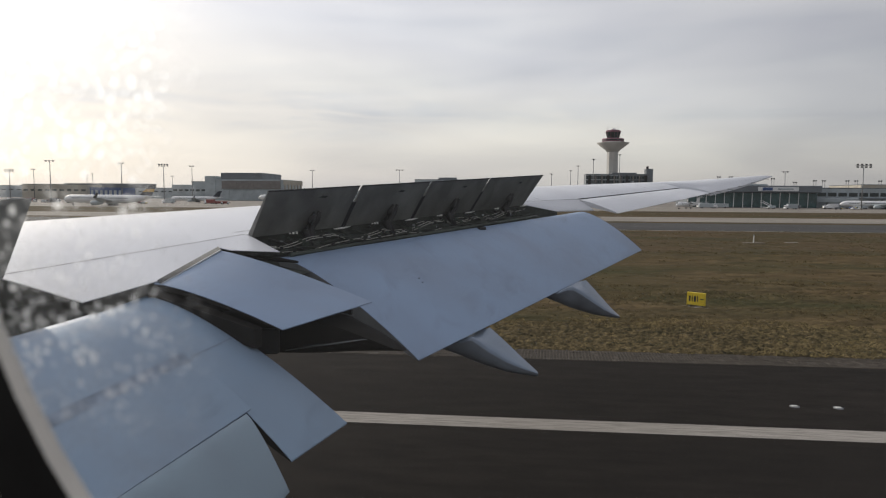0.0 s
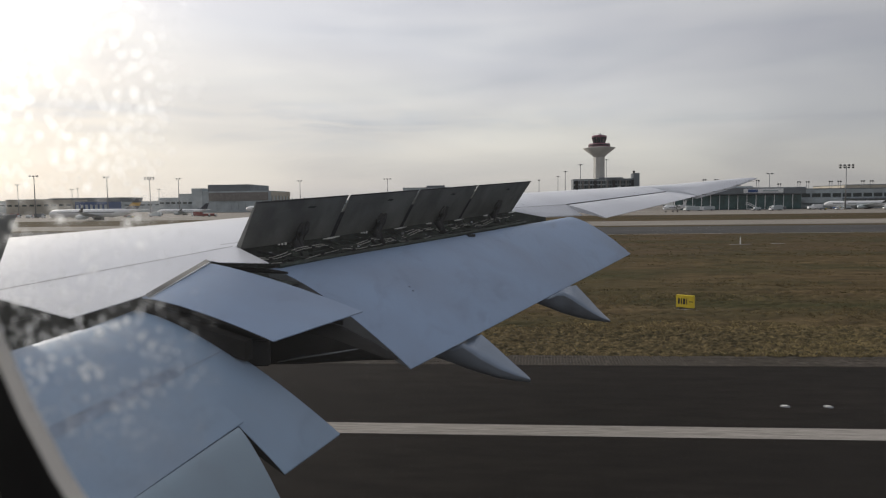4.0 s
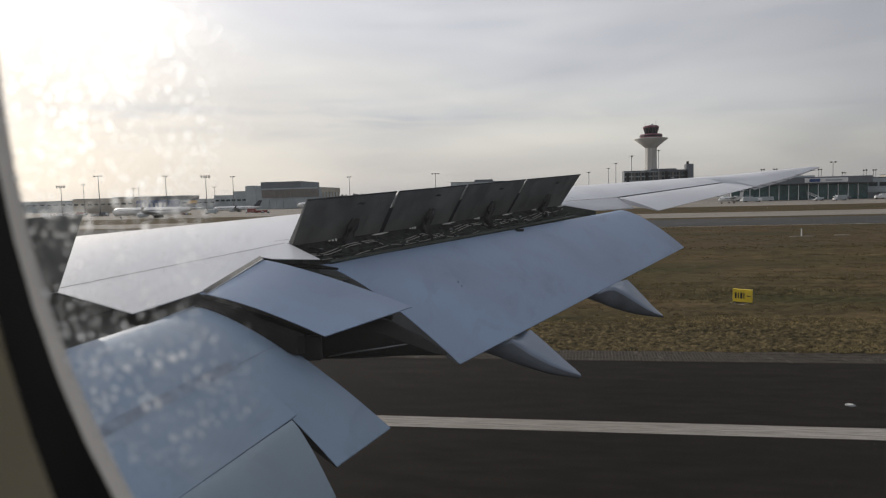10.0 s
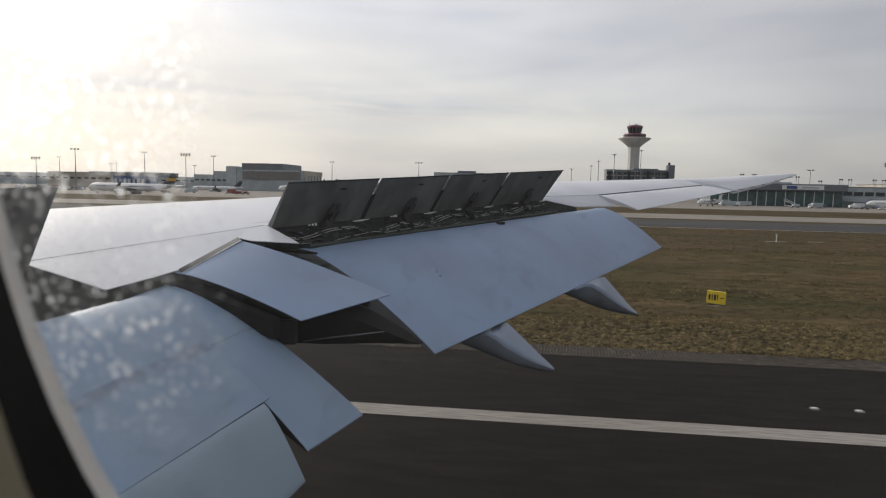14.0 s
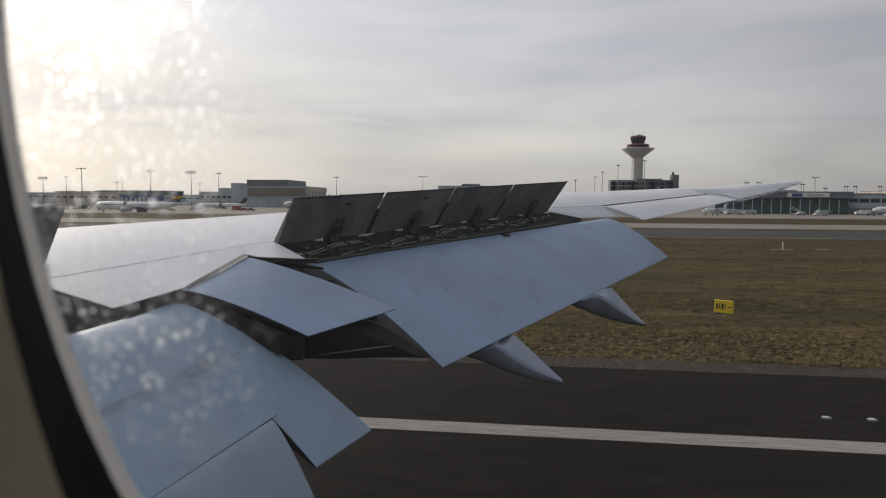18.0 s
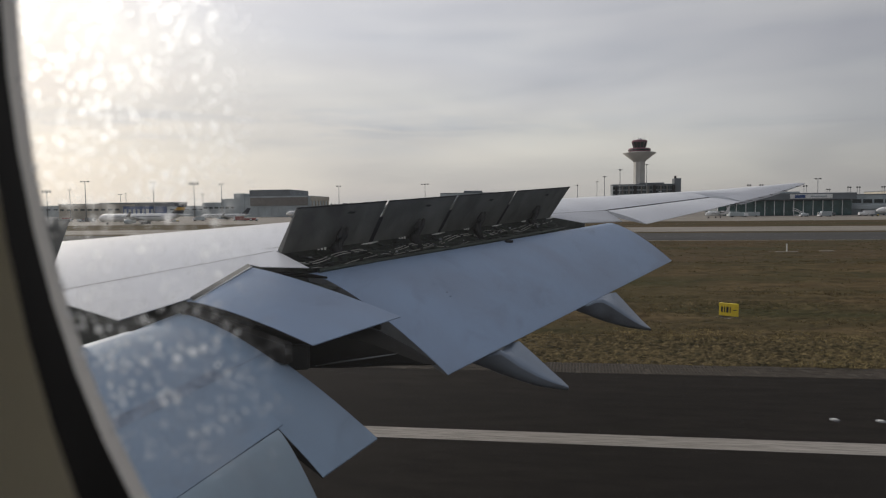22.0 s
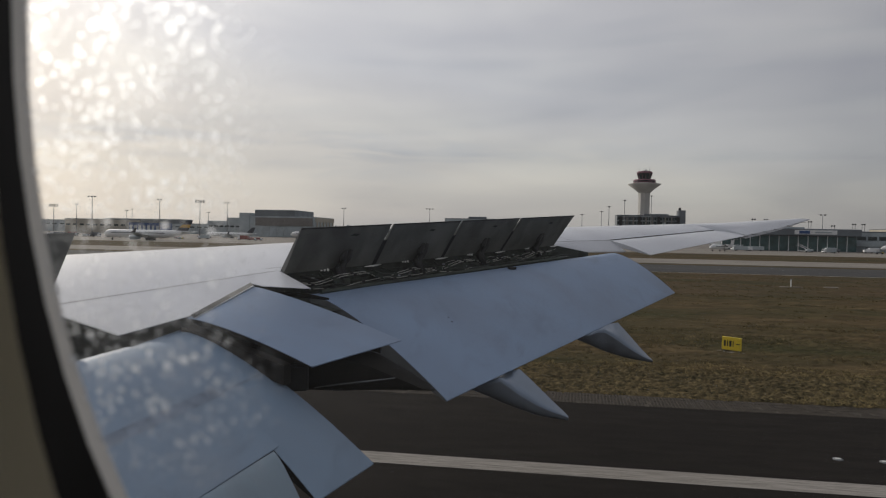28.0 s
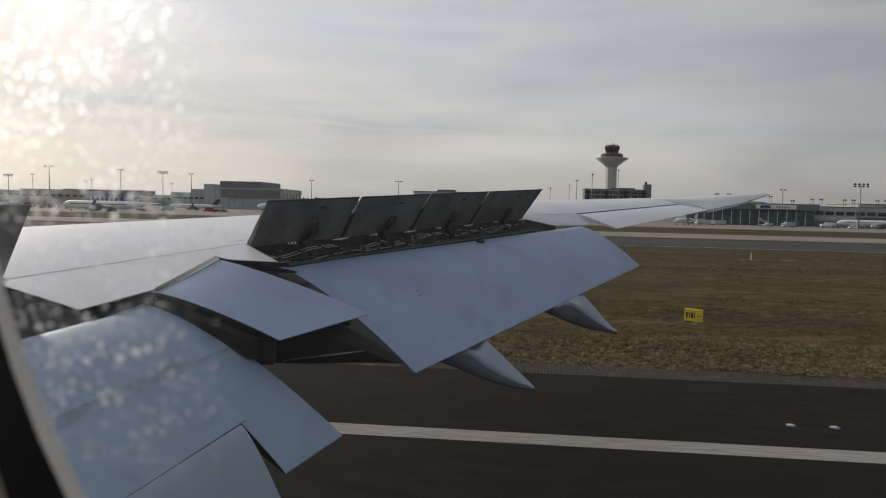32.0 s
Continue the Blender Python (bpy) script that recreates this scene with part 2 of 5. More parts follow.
TAXI = mat("taxiway_asphalt", (0.060, 0.060, 0.061), 0.95, var=0.25, scale=0.8, dark=(0.038, 0.037, 0.037), dscale=0.06, damt=0.8, stretch=(0.3, 1, 1), spec=0.1)
CONC = mat("concrete", (0.24, 0.22, 0.195), 0.95, var=0.15, scale=0.5, dark=(0.12, 0.11, 0.10), dscale=0.05, damt=0.6, stretch=(0.3, 1, 1), spec=0.1)
WLINE = mat("line_paint", (0.298, 0.280, 0.260), 0.9, var=0.18, scale=5, dark=(0.10, 0.095, 0.085), dscale=2.2, damt=0.5, stretch=(0.35, 5, 1), spec=0.1)
PAVER = mat("paver_concrete", (0.056, 0.048, 0.041), 0.9, var=0.35, scale=3, dark=(0.028, 0.025, 0.019), dscale=0.9, damt=0.8, spec=0.1)
GRASS = mat("winter_grass", (0.082, 0.059, 0.034), 1.0, var=0.4, scale=0.9, bump=0.16, bscale=2.2, dark=(0.040, 0.043, 0.021), dscale=0.11, damt=0.9, stretch=(0.34, 1, 1), spec=0.03)
TUFT = mat("grass_tufts", (0.138, 0.106, 0.055), 0.95, var=0.35, scale=0.7, bump=0.03, bscale=9, dark=(0.073, 0.073, 0.034), dscale=0.13, damt=0.85, spec=0.05, stretch=(0.34, 1, 1))
STRAW = mat("straw_tufts", (0.305, 0.240, 0.120), 0.95, var=0.4, scale=1.2, bump=0.03, bscale=12, dark=(0.090, 0.085, 0.038), dscale=0.35, damt=0.8, spec=0.05)
TURF = mat("turf", (0.089, 0.065, 0.034), 1.0, var=0.45, scale=0.8, bump=0.08, bscale=6, dark=(0.041, 0.043, 0.019), dscale=0.14, damt=0.9, spec=0.03, stretch=(0.34, 1, 1))
STRAWT = mat("straw_turf", (0.118, 0.091, 0.047), 1.0, var=0.5, scale=5.0, bump=0.06, bscale=12, dark=(0.030, 0.028, 0.014), dscale=1.7, damt=0.85, spec=0.03)
for blades_m in (TUFT, STRAW):
    # thin blades let light through from behind
    bnt = blades_m.node_tree
    bsd = bnt.nodes["Principled BSDF"]
    thru = bnt.nodes.new("ShaderNodeBsdfTranslucent")
    bnt.links.new(bsd.inputs["Base Color"].links[0].from_socket, thru.inputs["Color"])
    bmx = bnt.nodes.new("ShaderNodeMixShader")
    bmx.inputs[0].default_value = 0.45
    bnt.links.new(bsd.outputs[0], bmx.inputs[1])
    bnt.links.new(thru.outputs[0], bmx.inputs[2])
    bnt.links.new(bmx.outputs[0], bnt.nodes["Material Output"].inputs["Surface"])
EARTH = mat("bare_earth", (0.050, 0.040, 0.030), 1.0, var=0.4, scale=2, bump=0.03, bscale=14)
# Woods blued in the base colour to paint distance haze.
LEAF = mat("hazed_bare_woods", (0.068, 0.082, 0.084), 1.0, var=0.4, scale=0.05, spec=0.1)
CREAM = mat("cabin_plastic", (0.75, 0.70, 0.56), 0.55, var=0.03, scale=6)
RIM = mat("window_rim", (0.76, 0.73, 0.68), 0.55, var=0.06, scale=30, spec=0.2)
YELLOW = mat("sign_yellow", (0.75, 0.56, 0.03), 0.5, var=0.08, scale=4)
BLACK = mat("matt_black", (0.015, 0.015, 0.016), 0.6, var=0.2, scale=6)
WHITE = mat("white_paint", (0.72, 0.73, 0.74), 0.4, var=0.06, scale=0.4)
STEEL = mat("galvanised_steel", (0.22, 0.23, 0.24), 0.5, metal=0.5, var=0.2, scale=2)
# Grey, dark and brown cladding hold distance haze as a lighter, greyer base colour.
CLAD = mat("hazed_grey_cladding", (0.40, 0.45, 0.475), 0.6, var=0.12, scale=0.2, dark=(0.25, 0.28, 0.30), dscale=0.08, damt=0.6)
CLADD = mat("hazed_dark_cladding", (0.155, 0.175, 0.195), 0.6, var=0.15, scale=0.2, dark=(0.085, 0.095, 0.105), dscale=0.1, damt=0.6)
BEIGE = mat("beige_render", (0.42, 0.39, 0.33), 0.8, var=0.1, scale=0.2, dark=(0.26, 0.24, 0.2), dscale=0.1, damt=0.5)
BROWN = mat("hazed_brown_cladding", (0.185, 0.172, 0.162), 0.7, var=0.15, scale=0.3)
REDB = mat("red_cab_cladding", (0.180, 0.070, 0.100), 0.5, var=0.2, scale=0.5)
TOWERC = mat("tower_concrete", (0.48, 0.47, 0.45), 0.8, var=0.08, scale=0.15, dark=(0.33, 0.32, 0.3), dscale=0.1, damt=0.5)
GLASSD = mat("dark_window_glass", (0.030, 0.042, 0.045), 0.12, var=0.3, scale=0.3)
GLASSG = mat("green_window_glass", (0.045, 0.090, 0.092), 0.22, var=0.35, scale=0.25)
BLUE = mat("blue_paint", (0.03, 0.07, 0.20), 0.5, var=0.15, scale=0.6)
TAILB = mat("dark_tail_paint", (0.018, 0.022, 0.035), 0.4, var=0.1, scale=0.5)
TAILY = mat("yellow_tail_paint", (0.50, 0.28, 0.03), 0.4, var=0.1, scale=0.5)
RED = mat("red_paint", (0.20, 0.035, 0.028), 0.5, var=0.15, scale=0.6)
# White of the runway lamp lenses and of the painted hinge glints.
LENSGLINT = mat("lens_and_glint_white", (0.8, 0.8, 0.76), 0.2, var=0.03, scale=9)
TYRE = mat("tyre_rubber", (0.02, 0.02, 0.02), 0.8, var=0.2, scale=8)
GREENP = mat("green_primer", (0.045, 0.062, 0.046), 0.6, var=0.4, scale=5, dark=(0.012, 0.013, 0.011), dscale=2, damt=0.8)


# ---------- mesh helpers ----------
def group_at(name, loc, label, category, group=""):
    e = new(name)
    e.location = loc
    e.empty_display_size = 0.2
    bpy.context.view_layer.update()
    return tagged(e, label, category, group)


def link(name, bm, material, smooth=False):
    me = bpy.data.meshes.new(name)
    bmesh.ops.recalc_face_normals(bm, faces=bm.faces)
    bm.to_mesh(me)
    bm.free()
    for p in me.polygons:
        p.use_smooth = smooth
    me.materials.append(material)
    return new(name, me)


def part(name, bm, material, parent, label="", smooth=False):
    ob = link(name, bm, material, smooth)
    ob.parent = parent
    if parent is not None:
        root = parent
        while root.parent is not None:
            root = root.parent
        if parent is root:
            ob.matrix_parent_inverse = Matrix.Translation(-root.location)
    return tagged(ob, label)


def box(bm, c, s, rz=0.0, bevel=0.0, taper=1.0):
    r = bmesh.ops.create_cube(bm, size=1.0)
    vs = r["verts"]
    for v in vs:
        k = taper if v.co.z > 0 else 1.0
        v.co = Vector((v.co.x * s[0] * k, v.co.y * s[1] * k, v.co.z * s[2]))
    if bevel:
        es = {e for v in vs for e in v.link_edges}
        r2 = bmesh.ops.bevel(bm, geom=list(es), offset=bevel, segments=1, affect="EDGES")
        vs = list({v for f in r2["faces"] for v in f.verts} | {v for v in vs if v.is_valid})
    bmesh.ops.transform(bm, matrix=Matrix.Translation(c) @ Matrix.Rotation(rz, 4, "Z"), verts=vs)
    return vs


def boxed(c, s, rz=0.0, bevel=0.0, taper=1.0):
    bm = bmesh.new()
    box(bm, c, s, rz, bevel, taper)
    return bm


def lathe(c, prof, seg=20):
    """Profile of (radius, height) turned round the vertical through c."""
    bm = bmesh.new()
    rings = [[bm.verts.new((c[0] + r * math.cos(2 * math.pi * i / seg), c[1] + r * math.sin(2 * math.pi * i / seg), c[2] + z)) for i in range(seg)] for r, z in prof]
    for a, b in zip(rings, rings[1:]):
        for i in range(seg):
            bm.faces.new((a[i], a[(i + 1) % seg], b[(i + 1) % seg], b[i]))
    bm.faces.new(rings[0][::-1])
    bm.faces.new(rings[-1])
    return bm


def tube(bm, pts, r, seg=6):
    """A round bar through the points."""
    rings = []
    for i, p in enumerate(pts):
        p = Vector(p)
        d = (Vector(pts[min(i + 1, len(pts) - 1)]) - Vector(pts[max(i - 1, 0)])).normalized()
        u = d.cross(Vector((0.13, 0.07, 1))).normalized()
        w = d.cross(u)
        rr = r[i] if isinstance(r, (list, tuple)) else r
        rings.append([bm.verts.new(p + rr * (math.cos(a) * u + math.sin(a) * w)) for a in (2 * math.pi * k / seg for k in range(seg))])
    for a, b in zip(rings, rings[1:]):
        for i in range(seg):
            bm.faces.new((a[i], a[(i + 1) % seg], b[(i + 1) % seg], b[i]))
    bm.faces.new(rings[0][::-1])
    bm.faces.new(rings[-1])
    return bm


def loft(sections):
    """Skin over closed loops with equal numbers of points, capped at both ends."""
    bm = bmesh.new()
    rings = [[bm.verts.new(p) for p in s] for s in sections]
    n = len(rings[0])
    for a, b in zip(rings, rings[1:]):
        for i in range(n):
            bm.faces.new((a[i], a[(i + 1) % n], b[(i + 1) % n], b[i]))
    bm.faces.new(rings[0][::-1])
    bm.faces.new(rings[-1])
    return bm


def slab(poly, drop):
    """A plate under the polygon, drop metres thick."""
    bm = bmesh.new()
    a = [bm.verts.new(p) for p in poly]
    b = [bm.verts.new(Vector(p) - Vector((0, 0, drop))) for p in poly]
    bm.faces.new(a)
    bm.faces.new(b[::-1])
    for i in range(len(a)):
        j = (i + 1) % len(a)
        bm.faces.new((a[i], b[i], b[j], a[j]))
    return bm


def lerp(a, b, s):
    return Vector(a).lerp(Vector(b), s)


def spread(table, y):
    """Row of the station table at y, straight between rows."""
    for a, b in zip(table, table[1:]):
        if a[0] <= y <= b[0]:
            s = (y - a[0]) / (b[0] - a[0])
            return [p + (q - p) * s for p, q in zip(a, b)]
    return list(table[-1] if y > table[-1][0] else table[0])


# ---------- ground ----------
def sheet(name, x0, x1, y0, y1, z, material, label, category, drop=0.3, nx=1):
    bm = bmesh.new()
    box(bm, ((x0 + x1) / 2, (y0 + y1) / 2, z - drop / 2), (x1 - x0, y1 - y0, drop))
    return tagged(link(name, bm, material), label, category, kind="structure")


sheet("ground", -4200, 4200, -4200, 4200, 0.0, GRASS, "flat airfield meadow of brown-green winter grass", "ground", 1.0)
sheet("runway", -1500, 1500, -32, 25.4, 0.02, ASPH, "dark worn asphalt runway beside the grass", "runway")
sheet("runway_edge_line", -1500, 1500, 17.55, 18.42, 0.026, WLINE, "worn white painted runway edge line", "line", 0.02)
sheet("taxiway", -1500, 1500, 131, 166, 0.02, TAXI, "grey asphalt taxiway across the grass", "taxiway")
sheet("taxiway_edge_line", -1500, 1500, 128.6, 129.6, 0.03, WLINE, "thin pale painted taxiway edge line", "line", 0.02)
sheet("perimeter_road", -1500, 1500, 176, 216, 0.03, CONC, "pale concrete taxi lane", "taxiway")
sheet("apron", -1700, 1700, 305, 1000, 0.03, CONC, "pale concrete airport apron", "apron")

# ---------- airliner wing ----------
WING = group_at("airliner", (-6.0, -2.75, 0.02), "white airliner with lowered flaps and raised dark spoilers", "airliner")

#          y     x_le   x_crest x_rear z_le  z_crest z_rear depth
TABLE = [(0.45, -17.0, -12.2, -8.35, 4.70, 5.62, 5.25, 1.7),
         (6.15, -11.8, -8.1, -5.22, 5.15, 5.93, 5.63, 1.35),
         (8.94, -9.3, -6.4, -3.68, 5.35, 6.10, 5.92, 1.10),
         (13.0, -5.9, -3.5, -1.45, 5.75, 6.36, 6.13, 0.80),
         (16.5, -3.3, -1.1, 0.48, 6.15, 6.60, 6.32, 0.62),
         (19.0, -1.4, 0.5, 2.24, 6.40, 6.76, 6.42, 0.52),
         (27.0, 4.7, 6.0, 7.30, 6.92, 7.11, 6.88, 0.30),
         (27.06, 4.75, 6.2, 8.50, 6.93, 7.11, 6.71, 0.30),
         (28.5, 7.2, 8.6, 10.2, 7.10, 7.24, 7.02, 0.20),
         (29.75, 11.2, 11.6, 11.95, 7.44, 7.50, 7.47, 0.05)]


def wing_loop(row):
    y, xl, xc, xh, zl, zc, zh, d = row
    up = []
    for i in range(13):
        s = i / 12
        x = xh + (xc - xh) * s
        up.append((x, y, zc - (zc - zh) * (1 - s) ** 2))
    for i in range(1, 10):
        a = math.pi / 2 * i / 9
        up.append((xc + (xl - xc) * math.sin(a), y, zl + (zc - zl) * math.cos(a)))
    zb = zc - d
    low = []
    for i in range(1, 7):
        a = math.pi / 2 * i / 6
        low.append((xl + (xc - xl) * (1 - math.cos(a)), y, zl + (zb - zl) * math.sin(a)))
    for i in range(1, 5):
        s = i / 4
        low.append((xc + (xh - xc) * s, y, zb + (zh - 0.45 * d - zb) * s * s))
    return up + low


STATIONS = [0.45, 3, 6.15, 7.5, 8.94, 10.5, 12, 13, 14.8, 16.5, 17.6, 19, 21, 23, 25, 27, 27.06, 27.8, 28.5, 29.2, 29.75]
skin = part("wing_box", loft([wing_loop(spread(TABLE, y)) for y in STATIONS]), PAINT, WING, "white upper skin with fine panel seams", True)
edges = skin.data
edges.set_sharp_from_angle(angle=radians(40))


def flap_loop(le, te, bulge, thick, n=14):
    """A cambered blade from its round nose to its thin rear edge."""
    le, te = Vector(le), Vector(te)
    up = Vector((0, 0, 1))
    top, low = [], []
    for i in range(n + 1):
        s = 1 - i / n
        c = le.lerp(te, s) + up * bulge * 2.6 * (s ** 0.7) * (1 - s)
        top.append(c)
    for i in range(1, n):
        s = i / n
        c = le.lerp(te, s) + up * bulge * 2.6 * (s ** 0.7) * (1 - s)
        t = thick * (min(1.0, s / 0.12) ** 0.5) * (1 - s) ** 0.8 + 0.012
        low.append(c - up * t)
    low.append(te - up * 0.012)
    return top + low


def blade(name, a, b, material, parent, label, n=6):
    """Flap between the inner section a and the outer section b, each (nose, rear edge, bulge, thickness)."""
    secs = []
    for i in range(n + 1):
        s = i / n
        secs.append(flap_loop(lerp(a[0], b[0], s), lerp(a[1], b[1], s), a[2] + (b[2] - a[2]) * s, a[3] + (b[3] - a[3]) * s))
    ob = part(name, loft(secs), material, parent, label, True)
    ob.data.set_sharp_from_angle(angle=radians(35))
    return ob


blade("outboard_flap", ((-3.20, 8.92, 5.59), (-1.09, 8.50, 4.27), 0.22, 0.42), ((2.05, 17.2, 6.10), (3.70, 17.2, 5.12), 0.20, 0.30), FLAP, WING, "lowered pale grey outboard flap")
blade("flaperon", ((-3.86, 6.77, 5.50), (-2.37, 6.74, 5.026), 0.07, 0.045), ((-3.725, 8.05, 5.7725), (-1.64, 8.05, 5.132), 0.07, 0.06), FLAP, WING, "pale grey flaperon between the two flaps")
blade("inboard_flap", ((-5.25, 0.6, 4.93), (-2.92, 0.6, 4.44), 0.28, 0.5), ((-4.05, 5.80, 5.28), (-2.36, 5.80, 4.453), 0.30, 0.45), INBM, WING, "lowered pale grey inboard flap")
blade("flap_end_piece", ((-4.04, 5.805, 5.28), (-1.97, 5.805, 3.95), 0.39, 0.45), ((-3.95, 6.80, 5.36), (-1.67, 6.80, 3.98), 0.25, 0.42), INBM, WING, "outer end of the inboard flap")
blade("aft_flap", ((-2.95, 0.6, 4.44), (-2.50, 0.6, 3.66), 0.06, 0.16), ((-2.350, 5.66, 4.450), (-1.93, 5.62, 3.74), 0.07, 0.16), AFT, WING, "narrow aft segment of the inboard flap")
blade("aileron", ((2.25, 19.0, 6.415), (3.38, 19.0, 6.035), 0.04, 0.16), ((7.31, 27.0, 6.875), (8.48, 27.0, 6.69), 0.03, 0.10), PAINT, WING, "white outboard aileron")


def rear_panel(rows, parent, thick=0.010):
    """A thin plate between the rear edge of the box and its own rear edge, row by row."""
    bm = bmesh.new()
    top = [[bm.verts.new(p) for p in r] for r in rows]
    low = [[bm.verts.new(Vector(p) - Vector((0, 0, thick))) for p in r] for r in rows]
    n = len(rows[0])
    for k in range(len(rows) - 1):
        for c in range(n - 1):
            bm.faces.new((top[k][c], top[k + 1][c], top[k + 1][c + 1], top[k][c + 1]))
            bm.faces.new((low[k][c], low[k][c + 1], low[k + 1][c + 1], low[k + 1][c]))
        bm.faces.new((top[k][n - 1], top[k + 1][n - 1], low[k + 1][n - 1], low[k][n - 1]))
    ob = part("trailing_edge_panel", bm, PAINT, parent, "", True)
    ob.data.set_sharp_from_angle(angle=radians(30))
    return ob


PANEL = []
for i in range(9):
    k = i / 8
    y = 6.15 + 2.45 * k
    r = spread(TABLE, y)
    a = Vector((r[3], y, r[6] + 0.002))
    ye = 5.987 + 2.26 * k
    e = spread([(5.987, -4.16, 5.413), (6.824, -3.83, 5.526), (8.247, -3.775, 5.790)], ye)
    b = Vector((e[1], ye, e[2]))
    PANEL.append([a.lerp(b, c / 3) + Vector((0, 0, 0.008 * (c / 3) * (1 - c / 3))) for c in range(4)])
rear_panel(PANEL, WING)
rear_panel([[PANEL[-1][0], PANEL[-1][3]], [Vector((-3.66, 8.93, 5.922)), Vector((-3.58, 8.2, 5.762))], [Vector((-3.58, 8.92, 5.895)), Vector((-3.01, 8.5, 5.722))]], WING)
part("trailing_edge_panel", slab([(0.48, 16.5, 6.318), (2.24, 19.0, 6.418), (2.70, 19.0, 6.12), (1.43, 17.4, 6.12)], 0.025), PAINT, WING)

# spoilers: hinge along the rear of the box, raised about fifty degrees
H0, H1 = Vector((-3.66, 8.94, 5.93)), Vector((0.50, 16.5, 6.33))
T0, T1 = Vector((-3.27, 8.70, 6.55)), Vector((1.04, 16.26, 7.04))


def spoiler(s0, s1, label):
    g = 0.0035
    a, b, c, d = lerp(H0, H1, s0 + g), lerp(H0, H1, s1 - g), lerp(T0, T1, s1 - g), lerp(T0, T1, s0 + g)
    n = (b - a).cross(d - a).normalized()
    bm = bmesh.new()
    low = [bm.verts.new(p) for p in (a, b, c, d)]
    off = [0.085, 0.085, 0.012, 0.012]
    top = [bm.verts.new(p + n * k) for p, k in zip((a, b, c, d), off)]
    bm.faces.new(low)
    bm.faces.new(top[::-1])
    for i in range(4):
        j = (i + 1) % 4
        bm.faces.new((low[i], top[i], top[j], low[j]))
    return part("spoiler", bm, SPOIL, WING, label)


CUTS = [0.0, 0.225, 0.45, 0.70, 1.0]
for s0, s1 in zip(CUTS, CUTS[1:]):
    spoiler(s0, s1, "raised spoiler panel with a dark underside")


# ---------- fuselage, cabin side and window ----------
def ring(loop_a, ya, loop_b, yb):
    bm = bmesh.new()
    a = [bm.verts.new((x, ya, z)) for x, z in loop_a]
    b = [bm.verts.new((x, yb, z)) for x, z in loop_b]
    n = len(a)
    for i in range(n):
        bm.faces.new((a[i], a[(i + 1) % n], b[(i + 1) % n], b[i]))
    return bm


def oval(left, right, half, n=64):
    """Loop in x and z: a wide oval, left and right half-widths, about the window's middle."""
    pts = []
    for i in range(n):
        c, s = math.cos(2 * math.pi * i / n), math.sin(2 * math.pi * i / n)
        pts.append((-0.011 + (right if c > 0 else left) * c, 6.58 + half * s * (1.0 if s > 0 else 1.08)))
    return pts


def squarish(w, h, n=64):
    pts = []
    for i in range(n):
        c, s = math.cos(2 * math.pi * i / n), math.sin(2 * math.pi * i / n)
        k = (abs(c) ** 6 + abs(s) ** 6) ** (-1 / 6)
        pts.append((0.01 + w / 2 * k * c, 6.58 + h / 2 * k * s))
    return pts


CABIN = tagged(new("cabin_wall"), "cream plastic cabin sidewall round the window", "wall", kind="structure")
part("sidewall_panel", ring(squarish(0.98, 1.1), 0.015, oval(0.30, 0.36, 0.36), 0.03), CREAM, CABIN, "", True)
part("window_reveal", ring(oval(0.30, 0.36, 0.36), 0.03, oval(0.166, 0.225, 0.272), 0.145), CREAM, CABIN, "curved cream window reveal", True)
part("window_lip", ring(oval(0.166, 0.225, 0.272), 0.145, oval(0.153, 0.21, 0.263), 0.16), CREAM, CABIN, "", True)
part("window_seal", ring(oval(0.153, 0.21, 0.263), 0.16, oval(0.1754, 0.231, 0.2494), 0.195), SEALM, CABIN, "black rubber window seal", True)
part("outer_frame", ring(oval(0.1754, 0.231, 0.2494), 0.195, oval(0.1825, 0.2375, 0.2535), 0.21), RIM, CABIN, "narrow pale outer frame", True)
part("skin_frame", ring(oval(0.1825, 0.2375, 0.2535), 0.21, squarish(0.74, 0.82), 0.262), PAINT, CABIN, "white skin frame", True)

# fuselage tube with its row of windows; unseen openings added opposite brighten the cabin
AX_Y, AX_Z, RAD = -2.75, 5.75, 3.1
bm = bmesh.new()
xs = [-15.0, -12.0, -9.0, -6.0, -3.0] + [-2.65 + 0.53 * 0.5 * k for k in range(0, 9)] + [-0.345, 0.365] + [0.53 + 0.265 * k for k in range(0, 9)] + [3.0, 6.0, 9.0]
xs = sorted(set(round(x, 3) for x in xs))
angs = [math.asin((6.58 + dz - AX_Z) / RAD) for dz in (-0.39, 0.39)]
far_side = [math.pi - angs[1], math.pi - angs[0]]
ths = sorted(set([round(math.pi * 2 * k / 40 + 0.0157, 4) for k in range(40)] + [round(a, 4) for a in angs + far_side]))
ths = [t for t in ths if not (angs[0] + 0.001 < t < angs[1] - 0.001 or far_side[0] + 0.001 < t < far_side[1] - 0.001)]
grid = [[bm.verts.new((x, AX_Y + RAD * math.cos(t), AX_Z + RAD * math.sin(t))) for t in ths] for x in xs]
for i in range(len(xs) - 1):
    for j in range(len(ths)):
        k = (j + 1) % len(ths)
        tm = (ths[j] + ths[k]) / 2
        mid = (xs[i] + xs[i + 1]) / 2
        if angs[0] < tm < angs[1] and abs(mid) < 2.7 and (abs(mid) < 0.36 or (i % 2 == 0)):
            continue
        if far_side[0] < tm < far_side[1] and abs(mid) < 2.7 and i % 2 == 0:
            continue
        bm.faces.new((grid[i][j], grid[i + 1][j], grid[i + 1][k], grid[i][k]))
bm.faces.new(grid[0])
bm.faces.new(grid[-1][::-1])
part("fuselage", bm, PAINT, WING, "white rounded fuselage skin", True)
